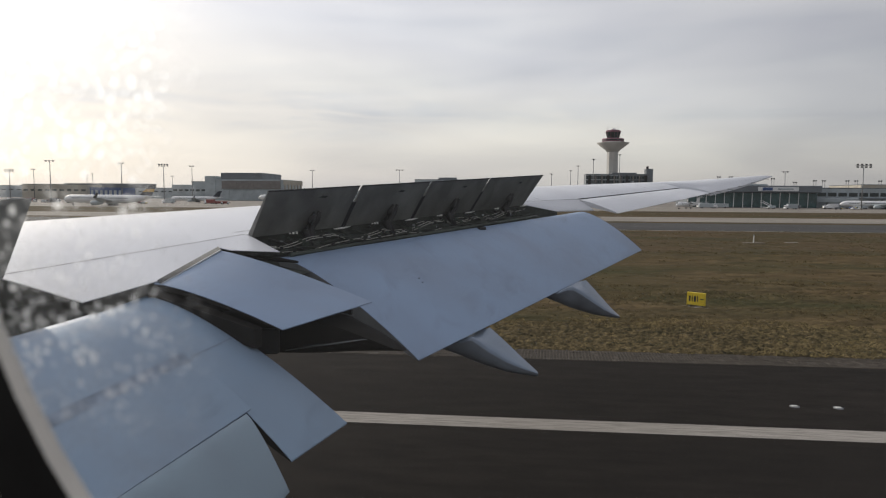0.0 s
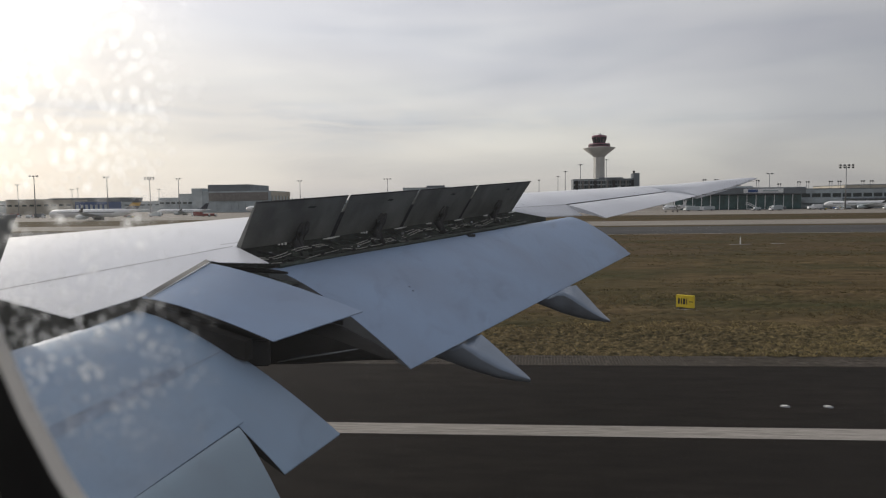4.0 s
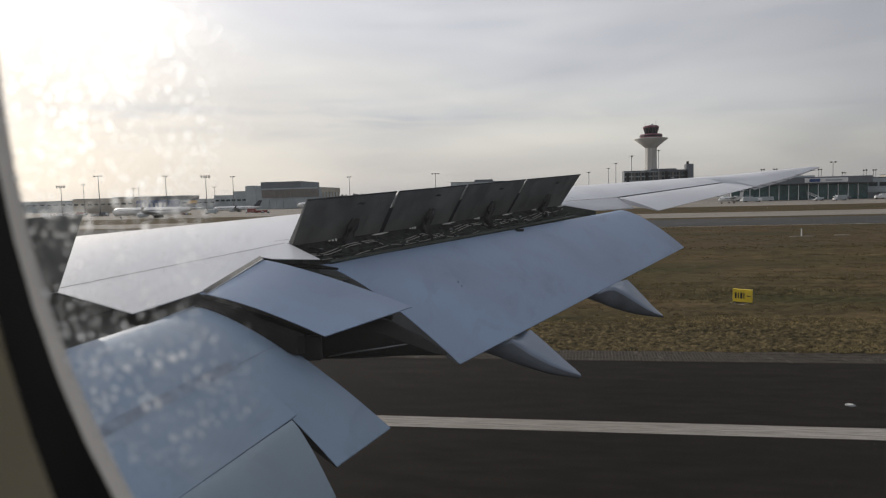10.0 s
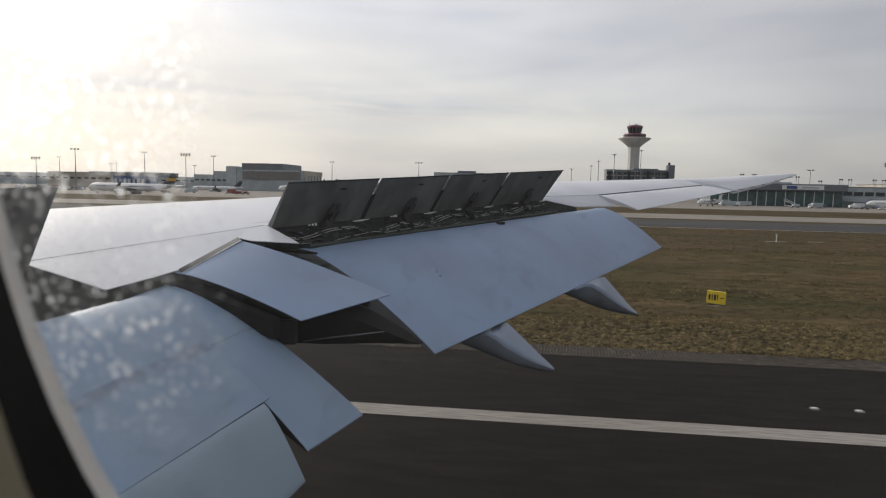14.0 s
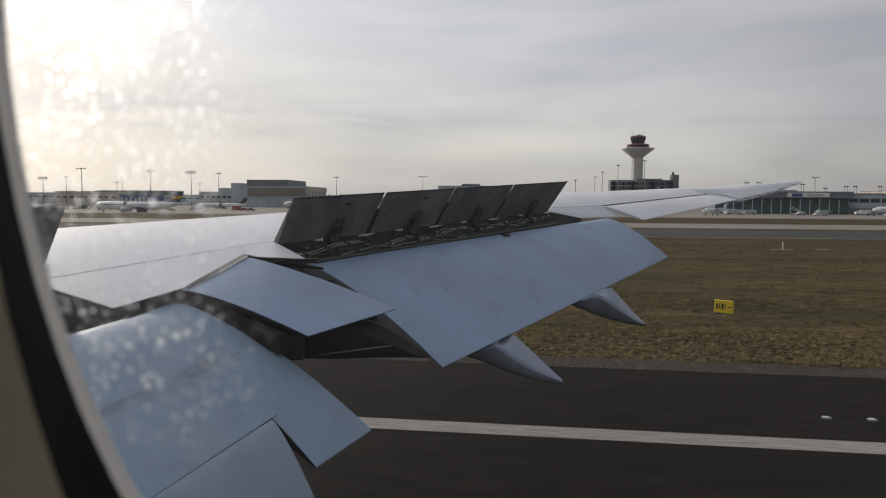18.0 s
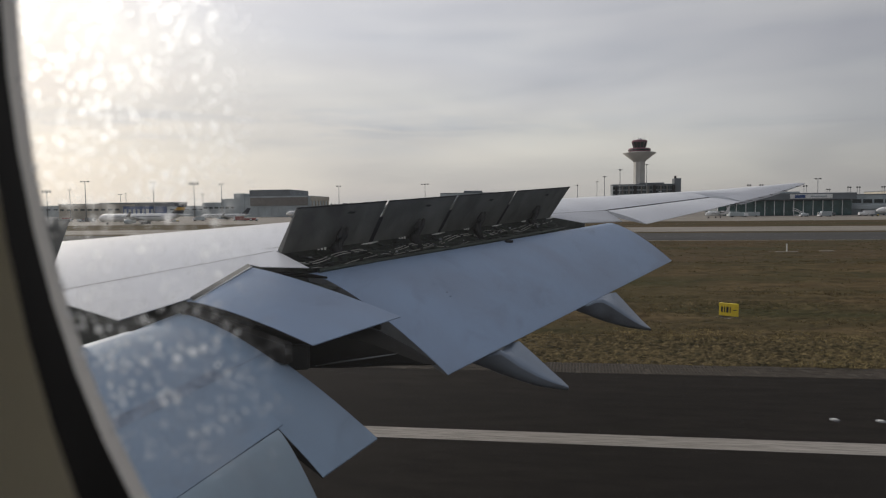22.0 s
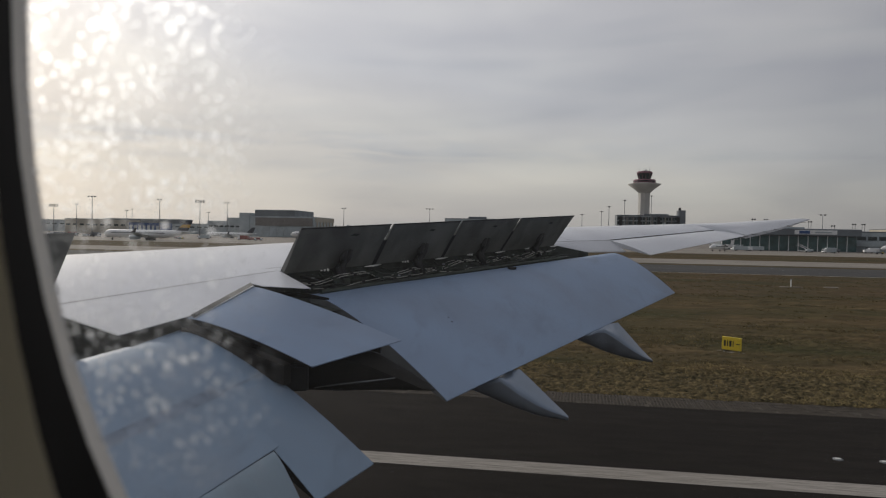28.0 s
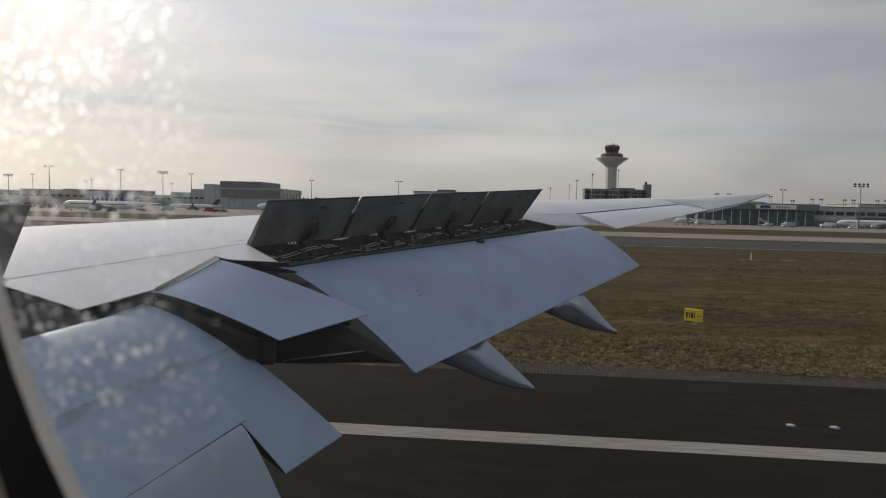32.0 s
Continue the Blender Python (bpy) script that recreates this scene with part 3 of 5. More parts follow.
part("cabin_floor", boxed((-1, AX_Y, 5.35), (20, 5.6, 0.1)), CREAM, WING)
for gx, gy in ((-6.5, -8.2), (-6.5, 2.7)):
    bm = bmesh.new()
    tube(bm, [(gx, gy, 5.0), (gx, gy, 0.75)], 0.17, 10)
    gear = part("main_gear", bm, STEEL, WING, "grey main landing gear strut", True)
    for dx in (-1.45, 0, 1.45):
        for dy in (-0.55, 0.55):
            bm = lathe((0, 0, 0), [(0.3, -0.22), (0.58, -0.22), (0.67, -0.12), (0.67, 0.12), (0.58, 0.22), (0.3, 0.22)], 18)
            bmesh.ops.transform(bm, matrix=Matrix.Translation((gx + dx, gy + dy, 0.69)) @ Matrix.Rotation(math.pi / 2, 4, "X"), verts=bm.verts)
            w = part("wheel", bm, TYRE, gear, "", True)
            w.matrix_parent_inverse = Matrix.Identity(4)
    bm = bmesh.new()
    tube(bm, [(gx - 1.5, gy, 0.72), (gx + 1.5, gy, 0.72)], 0.12, 8)
    part("bogie_beam", bm, STEEL, gear)

# window pane with dried water drops on its forward part
pane_m = bpy.data.materials.new("spotted_pane")
pane_m.use_nodes = True
pn = pane_m.node_tree
pn.nodes.clear()


def pnode(kind, **values):
    n = pn.nodes.new(kind)
    for k, v in values.items():
        n.inputs[k].default_value = v
    return n


def pmath(op, a, b=0.0, clamp=False):
    n = pn.nodes.new("ShaderNodeMath")
    n.operation, n.use_clamp = op, clamp
    for i, v in enumerate((a, b)):
        if isinstance(v, (int, float)):
            n.inputs[i].default_value = v
        else:
            pn.links.new(v, n.inputs[i])
    return n.outputs[0]


ptc = pn.nodes.new("ShaderNodeTexCoord")
sep = pn.nodes.new("ShaderNodeSeparateXYZ")
pn.links.new(ptc.outputs["Object"], sep.inputs[0])


def spots(scale, size, seed, thresh):
    """Soft round drops: dense where a broad noise is high."""
    mp = pnode("ShaderNodeMapping", Location=(seed, 0, seed * 1.7))
    pn.links.new(ptc.outputs["Object"], mp.inputs["Vector"])
    v = pnode("ShaderNodeTexVoronoi", Scale=scale, Randomness=1.0)
    pn.links.new(mp.outputs[0], v.inputs["Vector"])
    disc = pmath("MULTIPLY", pmath("SUBTRACT", size, v.outputs["Distance"], True), 7.0, True)
    gate = pnode("ShaderNodeSeparateColor")
    pn.links.new(v.outputs["Color"], gate.inputs[0])
    keep = pmath("GREATER_THAN", gate.outputs[0], thresh)
    amt = pmath("MULTIPLY", disc, keep)
    return pmath("MULTIPLY", amt, pmath("ADD", pmath("MULTIPLY", gate.outputs[1], 0.8), 0.2))


zone = pmath("MULTIPLY", pmath("SUBTRACT", -0.092, sep.outputs["X"], True), 30.0, True)
stray = pmath("MULTIPLY", pmath("SUBTRACT", -0.040, sep.outputs["X"], True), 3.0, True)
clumps = pnode("ShaderNodeTexNoise", Scale=62.0, Detail=2.0, Roughness=0.5)
pn.links.new(ptc.outputs["Object"], clumps.inputs["Vector"])
crowd = pmath("MULTIPLY", pmath("SUBTRACT", clumps.outputs["Fac"], 0.36, True), 4.5, True)
big = spots(250.0, 0.33, 0.0, 0.20)
small = spots(390.0, 0.36, 3.0, 0.25)
late = spots(310.0, 0.30, 7.3, 0.35)
broad = spots(175.0, 0.30, 11.9, 0.55)
film = pnode("ShaderNodeTexNoise", Scale=38.0, Detail=5.0, Roughness=0.6)
pn.links.new(ptc.outputs["Object"], film.inputs["Vector"])
smear = pmath("MULTIPLY", pmath("SUBTRACT", film.outputs["Fac"], 0.47, True), 1.2, True)
drops = pmath("ADD", pmath("MULTIPLY", big, 0.98), pmath("MULTIPLY", pmath("ADD", small, late), 0.66))
drops = pmath("ADD", drops, pmath("MULTIPLY", broad, 0.75))
total = pmath("ADD", pmath("MULTIPLY", drops, pmath("ADD", crowd, 0.22)), pmath("MULTIPLY", smear, 0.45))
zone = pmath("MULTIPLY", zone, pmath("ADD", pmath("MULTIPLY", pmath("SUBTRACT", sep.outputs["Z"], 6.412, True), 40.0, True), 0.10, True))
total = pmath("ADD", pmath("MULTIPLY", total, zone), pmath("MULTIPLY", pmath("MULTIPLY", late, stray), 0.25))
dens = pmath("ADD", total, 0.016, True)
clear = pnode("ShaderNodeBsdfTransparent", Color=(0.985, 0.985, 0.985, 1))
milk = pnode("ShaderNodeBsdfTranslucent", Color=(0.93, 0.96, 1.0, 1))
drop = pnode("ShaderNodeBsdfRefraction", Color=(0.93, 0.96, 1.0, 1), Roughness=0.85, IOR=0.72)
milky = pn.nodes.new("ShaderNodeMixShader")
milky.inputs[0].default_value = 0.58
pn.links.new(milk.outputs[0], milky.inputs[1])
pn.links.new(drop.outputs[0], milky.inputs[2])
pmix = pn.nodes.new("ShaderNodeMixShader")
pout = pn.nodes.new("ShaderNodeOutputMaterial")
pn.links.new(dens, pmix.inputs[0])
pn.links.new(clear.outputs[0], pmix.inputs[1])
pn.links.new(milky.outputs[0], pmix.inputs[2])
pn.links.new(pmix.outputs[0], pout.inputs["Surface"])
bm = bmesh.new()
vs = [bm.verts.new((x, 0.205, z)) for x, z in oval(0.182, 0.237, 0.253)]
bm.faces.new(vs)
pane = part("window_pane", bm, pane_m, CABIN, "clear pane spotted with dried drops")
pane.visible_shadow = False

# ---------- bays, pipes and fittings of the wing ----------
def strip(name, pts, width, material, parent, lift=0.004, label=""):
    """A thin band lying on a surface along the points; width runs towards the second list."""
    bm = bmesh.new()
    prev = None
    for p, q in zip(pts, width):
        a = bm.verts.new((p[0], p[1], p[2] + lift))
        b = bm.verts.new((q[0], q[1], q[2] + lift))
        if prev:
            bm.faces.new((prev[0], a, b, prev[1]))
        prev = (a, b)
    return part(name, bm, material, parent, label)


def wing_top(y, x):
    _, xl, xc, xh, zl, zc, zh, d = spread(TABLE, y)
    if x >= xc:
        s = (x - xc) / (xh - xc)
        return zc - (zc - zh) * s * s
    s = (xc - x) / (xc - xl)
    return zl + (zc - zl) * math.sqrt(max(0.0, 1 - s * s))


def rear(y):
    return spread(TABLE, y)[3]


def seam(name, run, w, material=None, n=14):
    """A dark joint on the upper skin; run gives (y, metres ahead of the rear edge) at both ends."""
    (y0, d0), (y1, d1) = run
    a, b = [], []
    for i in range(n + 1):
        s = i / n
        y, d = y0 + (y1 - y0) * s, d0 + (d1 - d0) * s
        x = rear(y) - d
        if abs(y1 - y0) > 0.6:
            a.append((x, y, wing_top(y, x)))
            b.append((x - w, y, wing_top(y, x - w)))
        else:
            a.append((x, y, wing_top(y, x)))
            b.append((x, y + w, wing_top(y + w, x)))
    return strip(name, a, b, material or SEALM, WING)


seam("skin_seam", ((6.16, 0.01), (8.94, 0.01)), 0.012)
seam("skin_seam", ((8.95, 0.20), (14.0, 0.14)), 0.012)
seam("skin_seam", ((2.0, 0.02), (6.1, 0.02)), 0.022)
seam("skin_seam", ((16.5, 0.10), (19.0, 0.02)), 0.014)
seam("aileron_gap", ((19.02, -0.004), (26.9, -0.004)), 0.05)
for y in (11.2, 14.4, 17.5, 21.5, 24.5):
    seam("skin_seam", ((y, 0.16), (y, 1.6)), 0.008)

# outboard spoiler bay: spar wall and floor
def along(y, dx, dz):
    r = spread(TABLE, y)
    return (r[3] + dx, y, r[6] + dz)


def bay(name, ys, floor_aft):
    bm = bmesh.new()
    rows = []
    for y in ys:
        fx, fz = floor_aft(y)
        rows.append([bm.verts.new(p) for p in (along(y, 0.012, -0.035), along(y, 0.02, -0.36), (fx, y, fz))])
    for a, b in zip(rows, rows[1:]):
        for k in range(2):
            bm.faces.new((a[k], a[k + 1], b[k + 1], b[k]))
    return part(name, bm, BAY, WING, "open bay, near-black green inside")


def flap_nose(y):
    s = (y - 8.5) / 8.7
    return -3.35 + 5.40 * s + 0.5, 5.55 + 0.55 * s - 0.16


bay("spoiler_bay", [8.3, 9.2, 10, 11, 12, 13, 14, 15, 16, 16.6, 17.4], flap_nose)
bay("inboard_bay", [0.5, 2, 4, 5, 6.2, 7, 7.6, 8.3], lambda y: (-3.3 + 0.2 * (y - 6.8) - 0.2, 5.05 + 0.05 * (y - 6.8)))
part("bay_rib", slab([(0.49, 16.5, 6.30), (0.49, 16.56, 6.30), (1.5, 17.42, 6.10), (1.43, 17.35, 6.10)], 0.22), BAY, WING)

rng = random.Random(4)
for k, (dx, dz, r, amp, y0, y1) in enumerate(((0.30, -0.165, 0.0075, 0.075, 8.95, 15.4), (0.355, -0.185, 0.0075, 0.075, 8.95, 15.4), (0.46, -0.25, 0.013, 0.03, 9.0, 16.2),
                                              (0.20, -0.24, 0.022, 0.02, 9.0, 16.2), (0.50, -0.245, 0.006, 0.05, 9.0, 12.6), (0.14, -0.14, 0.010, 0.03, 9.0, 16.2), (0.24, -0.15, 0.006, 0.06, 12.2, 16.2))):
    bright = k in (0, 1, 4, 6)
    n = int((y1 - y0) * 9)
    pts = []
    for i in range(n + 1):
        y = y0 + (y1 - y0) * i / n
        q = 0 if k < 2 else k
        j = amp * math.sin(y * 4.6 + q * 1.3) + amp * 0.7 * math.sin(y * 2.1 + q) + amp * 0.3 * math.sin(y * 11.3 + q)
        pts.append(along(y, dx + 0.6 * j, dz + 0.6 * j))
    bm = bmesh.new()
    tube(bm, pts, r, 6)
    pipe = part("hydraulic_pipe", bm, PIPE if bright else BAY, WING, "bare metal hydraulic pipe" if bright else "", True)
    if bright:
        for i in range(2, n, 3):
            part("sleeve", boxed(pts[i], (0.055, 0.05, 0.04), 0.5, 0.006), GREENP if i % 2 else BLACK, pipe)
for i in range(26):
    y = 9.1 + 7.1 * i / 25
    bm = bmesh.new()
    p = along(y, 0.08 + 0.3 * rng.random(), -0.32)
    box(bm, (p[0], p[1], p[2] + 0.05), (0.10 + 0.2 * rng.random(), 0.03, 0.14 + 0.08 * rng.random()), 0.45, 0.008)
    part("bay_bracket", bm, BAY, WING)

bm = bmesh.new()
tube(bm, [along(9.05 + 0.9 * i, 0.56, -0.30) for i in range(9)], 0.035, 6)
part("bay_beam", bm, GREENP, WING, "green-primed edge beam")
for i in range(22):
    y = 9.2 + 6.9 * i / 21 + rng.uniform(-0.1, 0.1)
    bm = bmesh.new()
    d = rng.uniform(0.1, 0.2)
    tube(bm, [along(y, 0.06, -0.10), along(y + d * 0.5, 0.2, -0.16 - 0.08 * rng.random()), along(y + d, 0.38, -0.26), along(y + d * rng.uniform(0.2, 2.2), 0.52, -0.28)], 0.011 + 0.012 * rng.random(), 5)
    part("bay_hose", bm, GREENP if i % 3 else BLACK, WING, "", True)
for i in range(9):
    y = 9.6 + 6.2 * i / 8
    p = along(y, 0.33, -0.20)
    part("pipe_clamp", boxed(p, (0.10, 0.035, 0.07), 0.5, 0.008), GREENP, WING)

for i in range(30):
    y = 9.3 + 6.8 * (i + rng.uniform(-0.4, 0.4)) / 30
    p = along(y, rng.uniform(0.05, 0.45), rng.uniform(-0.27, -0.13))
    part("pipe_union", boxed(p, (rng.uniform(0.03, 0.07), 0.03, rng.uniform(0.02, 0.05)), 0.5, 0.006), (STEEL, GREENP, BLACK, LIPM)[i % 4], WING)

# actuators, seals and painted hinge glints on each spoiler
def on_spoiler(s, up, out=0.0):
    a, t = lerp(H0, H1, s), lerp(T0, T1, s)
    n = (H1 - H0).cross(T0 - H0).normalized()
    return a.lerp(t, up) + n * (out + 0.085 - 0.073 * up)


panels = [o for o in WING.children if o.name.startswith("spoiler") and "bay" not in o.name]
for panel, s0, s1 in zip(panels, CUTS, CUTS[1:]):
    mid = s0 + (s1 - s0) * 0.52
    for ds in (-0.006, 0.006):
        bm = bmesh.new()
        base = lerp(H0, H1, mid + ds * 0.4) + Vector((0.28, -0.1, -0.26))
        tube(bm, [base, on_spoiler(mid + ds, 0.10, 0.10), on_spoiler(mid + 0.012 + ds, 0.30, 0.05), on_spoiler(mid + 0.018 + ds, 0.46, 0.01)], [0.05, 0.075, 0.06, 0.03], 6)
        part("actuator_arm", bm, BLACK, panel, "dark hydraulic actuator", True)
    # White blocks stand in for light glinting through the hinge gaps.
    for k in range(3):
        bm = bmesh.new()
        c = on_spoiler(mid - 0.032 + 0.008 * k, 0.02, 0.03)
        box(bm, c, (0.032, 0.03, 0.022 + 0.01 * k), 0.5, 0.004)
        part("hinge_glint", bm, LENSGLINT, panel, "white block for a glint at the hinge")
    c = on_spoiler(s1 - 0.004, 0.0, 0.03)
    bm = bmesh.new()
    tube(bm, [c + Vector((-0.10, -0.17, -0.010)), c, c + Vector((0.10, 0.16, 0.02))], [0.008, 0.018, 0.007], 6)
    part("hinge_glint", bm, LENSGLINT, panel, "white block for a glint at the hinge", True)
    if s1 < 1:
        a, b = on_spoiler(s1 - 0.006, 0.0, 0.004), on_spoiler(s1 + 0.006, 0.0, 0.004)
        c, d = on_spoiler(s1 + 0.006, 0.62, 0.004), on_spoiler(s1 - 0.006, 0.62, 0.004)
        bm = bmesh.new()
        bm.faces.new([bm.verts.new(p) for p in (a, b, c, d)])
        part("edge_seal", bm, BLACK, panel, "black rubber edge seal")
    for share in (0.60,):
        c = s0 + (s1 - s0) * share
        bm = bmesh.new()
        bm.faces.new([bm.verts.new(on_spoiler(c + ds, up, 0.004)) for ds, up in ((-0.012, 0.79), (0.006, 0.77), (0.012, 0.81), (-0.004, 0.835))])
        part("drain_slot", bm, BAY, panel, "small dark slot")
    rim = bmesh.new()
    tube(rim, [on_spoiler(s0 + 0.004, 1.0, 0.0), on_spoiler(s1 - 0.004, 1.0, 0.0)], 0.012, 5)
    part("rear_edge", rim, BLACK, panel)

# inboard spoiler, raised beside the cabin
bm = bmesh.new()
q = [Vector(p) for p in ((-5.14, 6.12, 5.66), (-6.9, 2.9, 5.42), (-6.35, 2.72, 6.28), (-4.66, 6.0, 6.45))]
n = (q[1] - q[0]).cross(q[3] - q[0]).normalized()
lo = [bm.verts.new(p) for p in q]
hi = [bm.verts.new(p + n * k) for p, k in zip(q, (-0.07, -0.07, -0.012, -0.012))]
bm.faces.new(lo)
bm.faces.new(hi[::-1])
for i in range(4):
    bm.faces.new((lo[i], hi[i], hi[(i + 1) % 4], lo[(i + 1) % 4]))
part("spoiler", bm, SPOIL, WING, "raised inboard spoiler panel, dark underside")

# flap track fairings: flat-topped, with a hard edge along each shoulder
def fairing(name, rows, y, wide, material, label, under):
    """Rows of (x, crest, shoulder, bottom, width share): a low ridge over two shoulders and a rounded keel."""
    secs = []
    for x, zc, zs, zb, k in rows:
        w, h = wide * k / 2, zs - zb
        secs.append([(x, y + w * a, z) for a, z in ((1, zs), (0.62, zs + (zc - zs) * 0.62), (0.2, zc - (zc - zs) * 0.06), (-0.2, zc - (zc - zs) * 0.06), (-0.62, zs + (zc - zs) * 0.62), (-1, zs),
                                                      (-0.97, zs - 0.3 * h), (-0.86, zs - 0.62 * h), (-0.62, zs - 0.88 * h), (-0.25, zb), (0.25, zb), (0.62, zs - 0.88 * h), (0.86, zs - 0.62 * h), (0.97, zs - 0.3 * h))])
    ob = part(name, loft([c[:6] for c in secs]), material, WING, label, True)
    keel = part("keel", loft([c[5:] + c[:1] for c in secs]), under, ob, "near-black keel", True)
    for o in (ob, keel):
        o.data.set_sharp_from_angle(angle=radians(38))
    return ob


def canoe(rows, y, wide, lift):
    """Flap track fairing with a flat deck: rows of (x, deck far edge, deck near edge, bottom, width share)."""
    deck, hull = [], []
    for x, zf, zn, zb, k in rows:
        zf, zn = zf + lift, zn + lift
        zb, w = zb + lift, wide * k / 2
        hf, hn = zf - zb, zn - zb
        top = [(1, zf), (0.5, zn + (zf - zn) * 0.77), (0.0, zn + (zf - zn) * 0.52), (-0.5, zn + (zf - zn) * 0.26), (-0.86, zn + (zf - zn) * 0.06), (-0.97, zn - 0.06 * hn), (-1, zn - 0.16 * hn)]
        low = [(-0.97, zb + 0.55 * hn), (-0.86, zb + 0.28 * hn), (-0.62, zb + 0.08 * hn), (-0.3, zb), (0.3, zb), (0.7, zb + 0.2 * hf), (0.95, zb + 0.6 * hf)]
        deck.append([(x, y + w * q, z) for q, z in top])
        hull.append([(x, y + w * q, z) for q, z in [top[-1]] + low + [top[0]]])
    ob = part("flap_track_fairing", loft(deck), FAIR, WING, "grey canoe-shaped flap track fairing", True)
    # hull in the darker tone that paints its shaded side
    keel = part("keel", loft(hull), KEEL, ob, "darker hull with its shade painted in", True)
    for o in (ob, keel):
        o.data.set_sharp_from_angle(angle=radians(50))
    return ob


FRONT = [(-4.2, 5.10, 5.08, 5.0, 0.1), (-3.4, 5.02, 4.98, 4.72, 0.6), (-2.4, 4.74, 4.72, 4.45, 0.95), (-1.5, 4.46, 4.45, 4.22, 1), (-0.85, 4.28, 4.29, 4.11, 1)]
canoe(FRONT + [(-0.6, 4.20, 4.30, 4.02, 1), (-0.43, 4.29, 4.365, 3.95, 1), (-0.30, 4.36, 4.28, 3.905, 1), (-0.15, 4.40, 4.165, 3.857, 1), (0.116, 4.167, 4.005, 3.78, 0.93),
               (0.37, 3.949, 3.87, 3.735, 0.58), (0.52, 3.83, 3.80, 3.715, 0.34), (0.61, 3.757, 3.752, 3.70, 0.12)], 9.9, 0.52, 0.0)
REAR = [(-0.6, 4.16, 4.24, 4.02, 1), (-0.43, 4.24, 4.34, 3.95, 1), (-0.30, 4.31, 4.35, 3.90, 1), (-0.15, 4.39, 4.262, 3.855, 1), (0.0, 4.42, 4.15, 3.815, 0.97), (0.116, 4.30, 4.063, 3.785, 0.93),
        (0.27, 4.13, 3.95, 3.755, 0.76), (0.45, 3.93, 3.83, 3.73, 0.48), (0.56, 3.82, 3.78, 3.715, 0.28), (0.635, 3.755, 3.75, 3.70, 0.10)]
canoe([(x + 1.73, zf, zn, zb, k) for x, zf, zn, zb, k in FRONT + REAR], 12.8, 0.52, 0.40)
fairing("inner_track_fairing", [(-5.6, 5.1, 5.0, 4.95, 0.1), (-4.8, 5.2, 5.1, 4.7, 0.7), (-3.9, 5.2, 5.1, 4.53, 1.0), (-3.0, 5.15, 5.05, 4.49, 1.0), (-2.4, 5.08, 5.0, 4.50, 1.0), (-1.93, 4.96, 4.88, 4.53, 0.9), (-1.55, 4.76, 4.72, 4.55, 0.7), (-1.30, 4.62, 4.60, 4.555, 0.45), (-1.17, 4.56, 4.555, 4.55, 0.1)], 7.9, 0.75, BELLY, "near-black inner track fairing", BELLY)
bm = bmesh.new()
tube(bm, [(-3.55, 8.42, 5.66), (-3.30, 8.5, 5.63), (-3.0, 8.56, 5.60), (-2.78, 8.58, 5.575)], [0.018, 0.028, 0.030, 0.014], 8)
part("flap_seal", bm, SEALM, WING, "black rubber bulb seal", True)

# flaperon nose lip, flap joints and small marks
# Pale bar on the flaperon nose; the bright highlight is in its colour.
bm = bmesh.new()
tube(bm, [(-3.77, 6.78, 5.493), (-3.64, 8.04, 5.770)], 0.012, 6)
part("nose_lip", bm, LIPM, WING, "pale nose edge with its highlight painted in", True)
# Dark strip laid across the gap before the flaperon to paint its shade.
GAPM = mat("grey_gap_shade", (0.030, 0.031, 0.033), 0.7, var=0.2, scale=6)
strip("gap_shade", [lerp((-3.835, 6.81, 5.530), (-3.775, 8.247, 5.797), i / 6) for i in range(7)], [lerp((-3.775, 6.77, 5.500), (-3.645, 8.04, 5.776), i / 6) for i in range(7)], GAPM, WING, 0.004, "dark strip painting the shaded gap before the flaperon")


def blade_top(a, b, s, c, lift=0.003):
    """Point on the upper face of a blade at span share s and chord share c."""
    le, te = lerp(a[0], b[0], s), lerp(a[1], b[1], s)
    bulge = a[2] + (b[2] - a[2]) * s
    return le.lerp(te, c) + Vector((0, 0, bulge * 2.6 * (c ** 0.7) * (1 - c) + lift))


OUT = (((-3.20, 8.92, 5.59), (-1.09, 8.50, 4.27), 0.22), ((2.05, 17.2, 6.10), (3.70, 17.2, 5.12), 0.20))
INB = (((-5.25, 0.6, 4.93), (-2.92, 0.6, 4.44), 0.28), ((-4.05, 5.80, 5.28), (-2.36, 5.80, 4.453), 0.30))
END = (((-4.04, 5.805, 5.28), (-1.97, 5.805, 3.95), 0.39), ((-3.95, 6.80, 5.36), (-1.67, 6.80, 3.98), 0.25))


def blade_line(name, ab, p, q, w, material, n=12, label=""):
    """A band on a blade from (span, chord) p to q, w metres wide."""
    a, b = [], []
    across = abs(q[0] - p[0]) < 0.03
    for i in range(n + 1):
        s, c = p[0] + (q[0] - p[0]) * i / n, p[1] + (q[1] - p[1]) * i / n
        a.append(blade_top(*ab, s, c))
        b.append(blade_top(*ab, s + (w / 8.0 if across else 0), c + (0 if across else w / 2.0)))
    return strip(name, a, b, material, WING, 0.0, label)


GREYL = mat("faint_joint", (0.205, 0.255, 0.33), 0.6, var=0.3, scale=6)
blade_line("flap_joint", INB, (0.0, 0.72), (1.0, 0.665), 0.016, GREYL)
blade_line("flap_joint", END, (0.0, 0.505), (1.0, 0.455), 0.010, GREYL)
blade_line("worn_strip", INB, (0.50, 0.655), (0.985, 0.615), 0.10, GREYL, 12, "worn grey rubbing strip")
blade_line("strip_end", INB, (0.987, 0.61), (0.987, 0.665), 0.03, GREYL, 4)
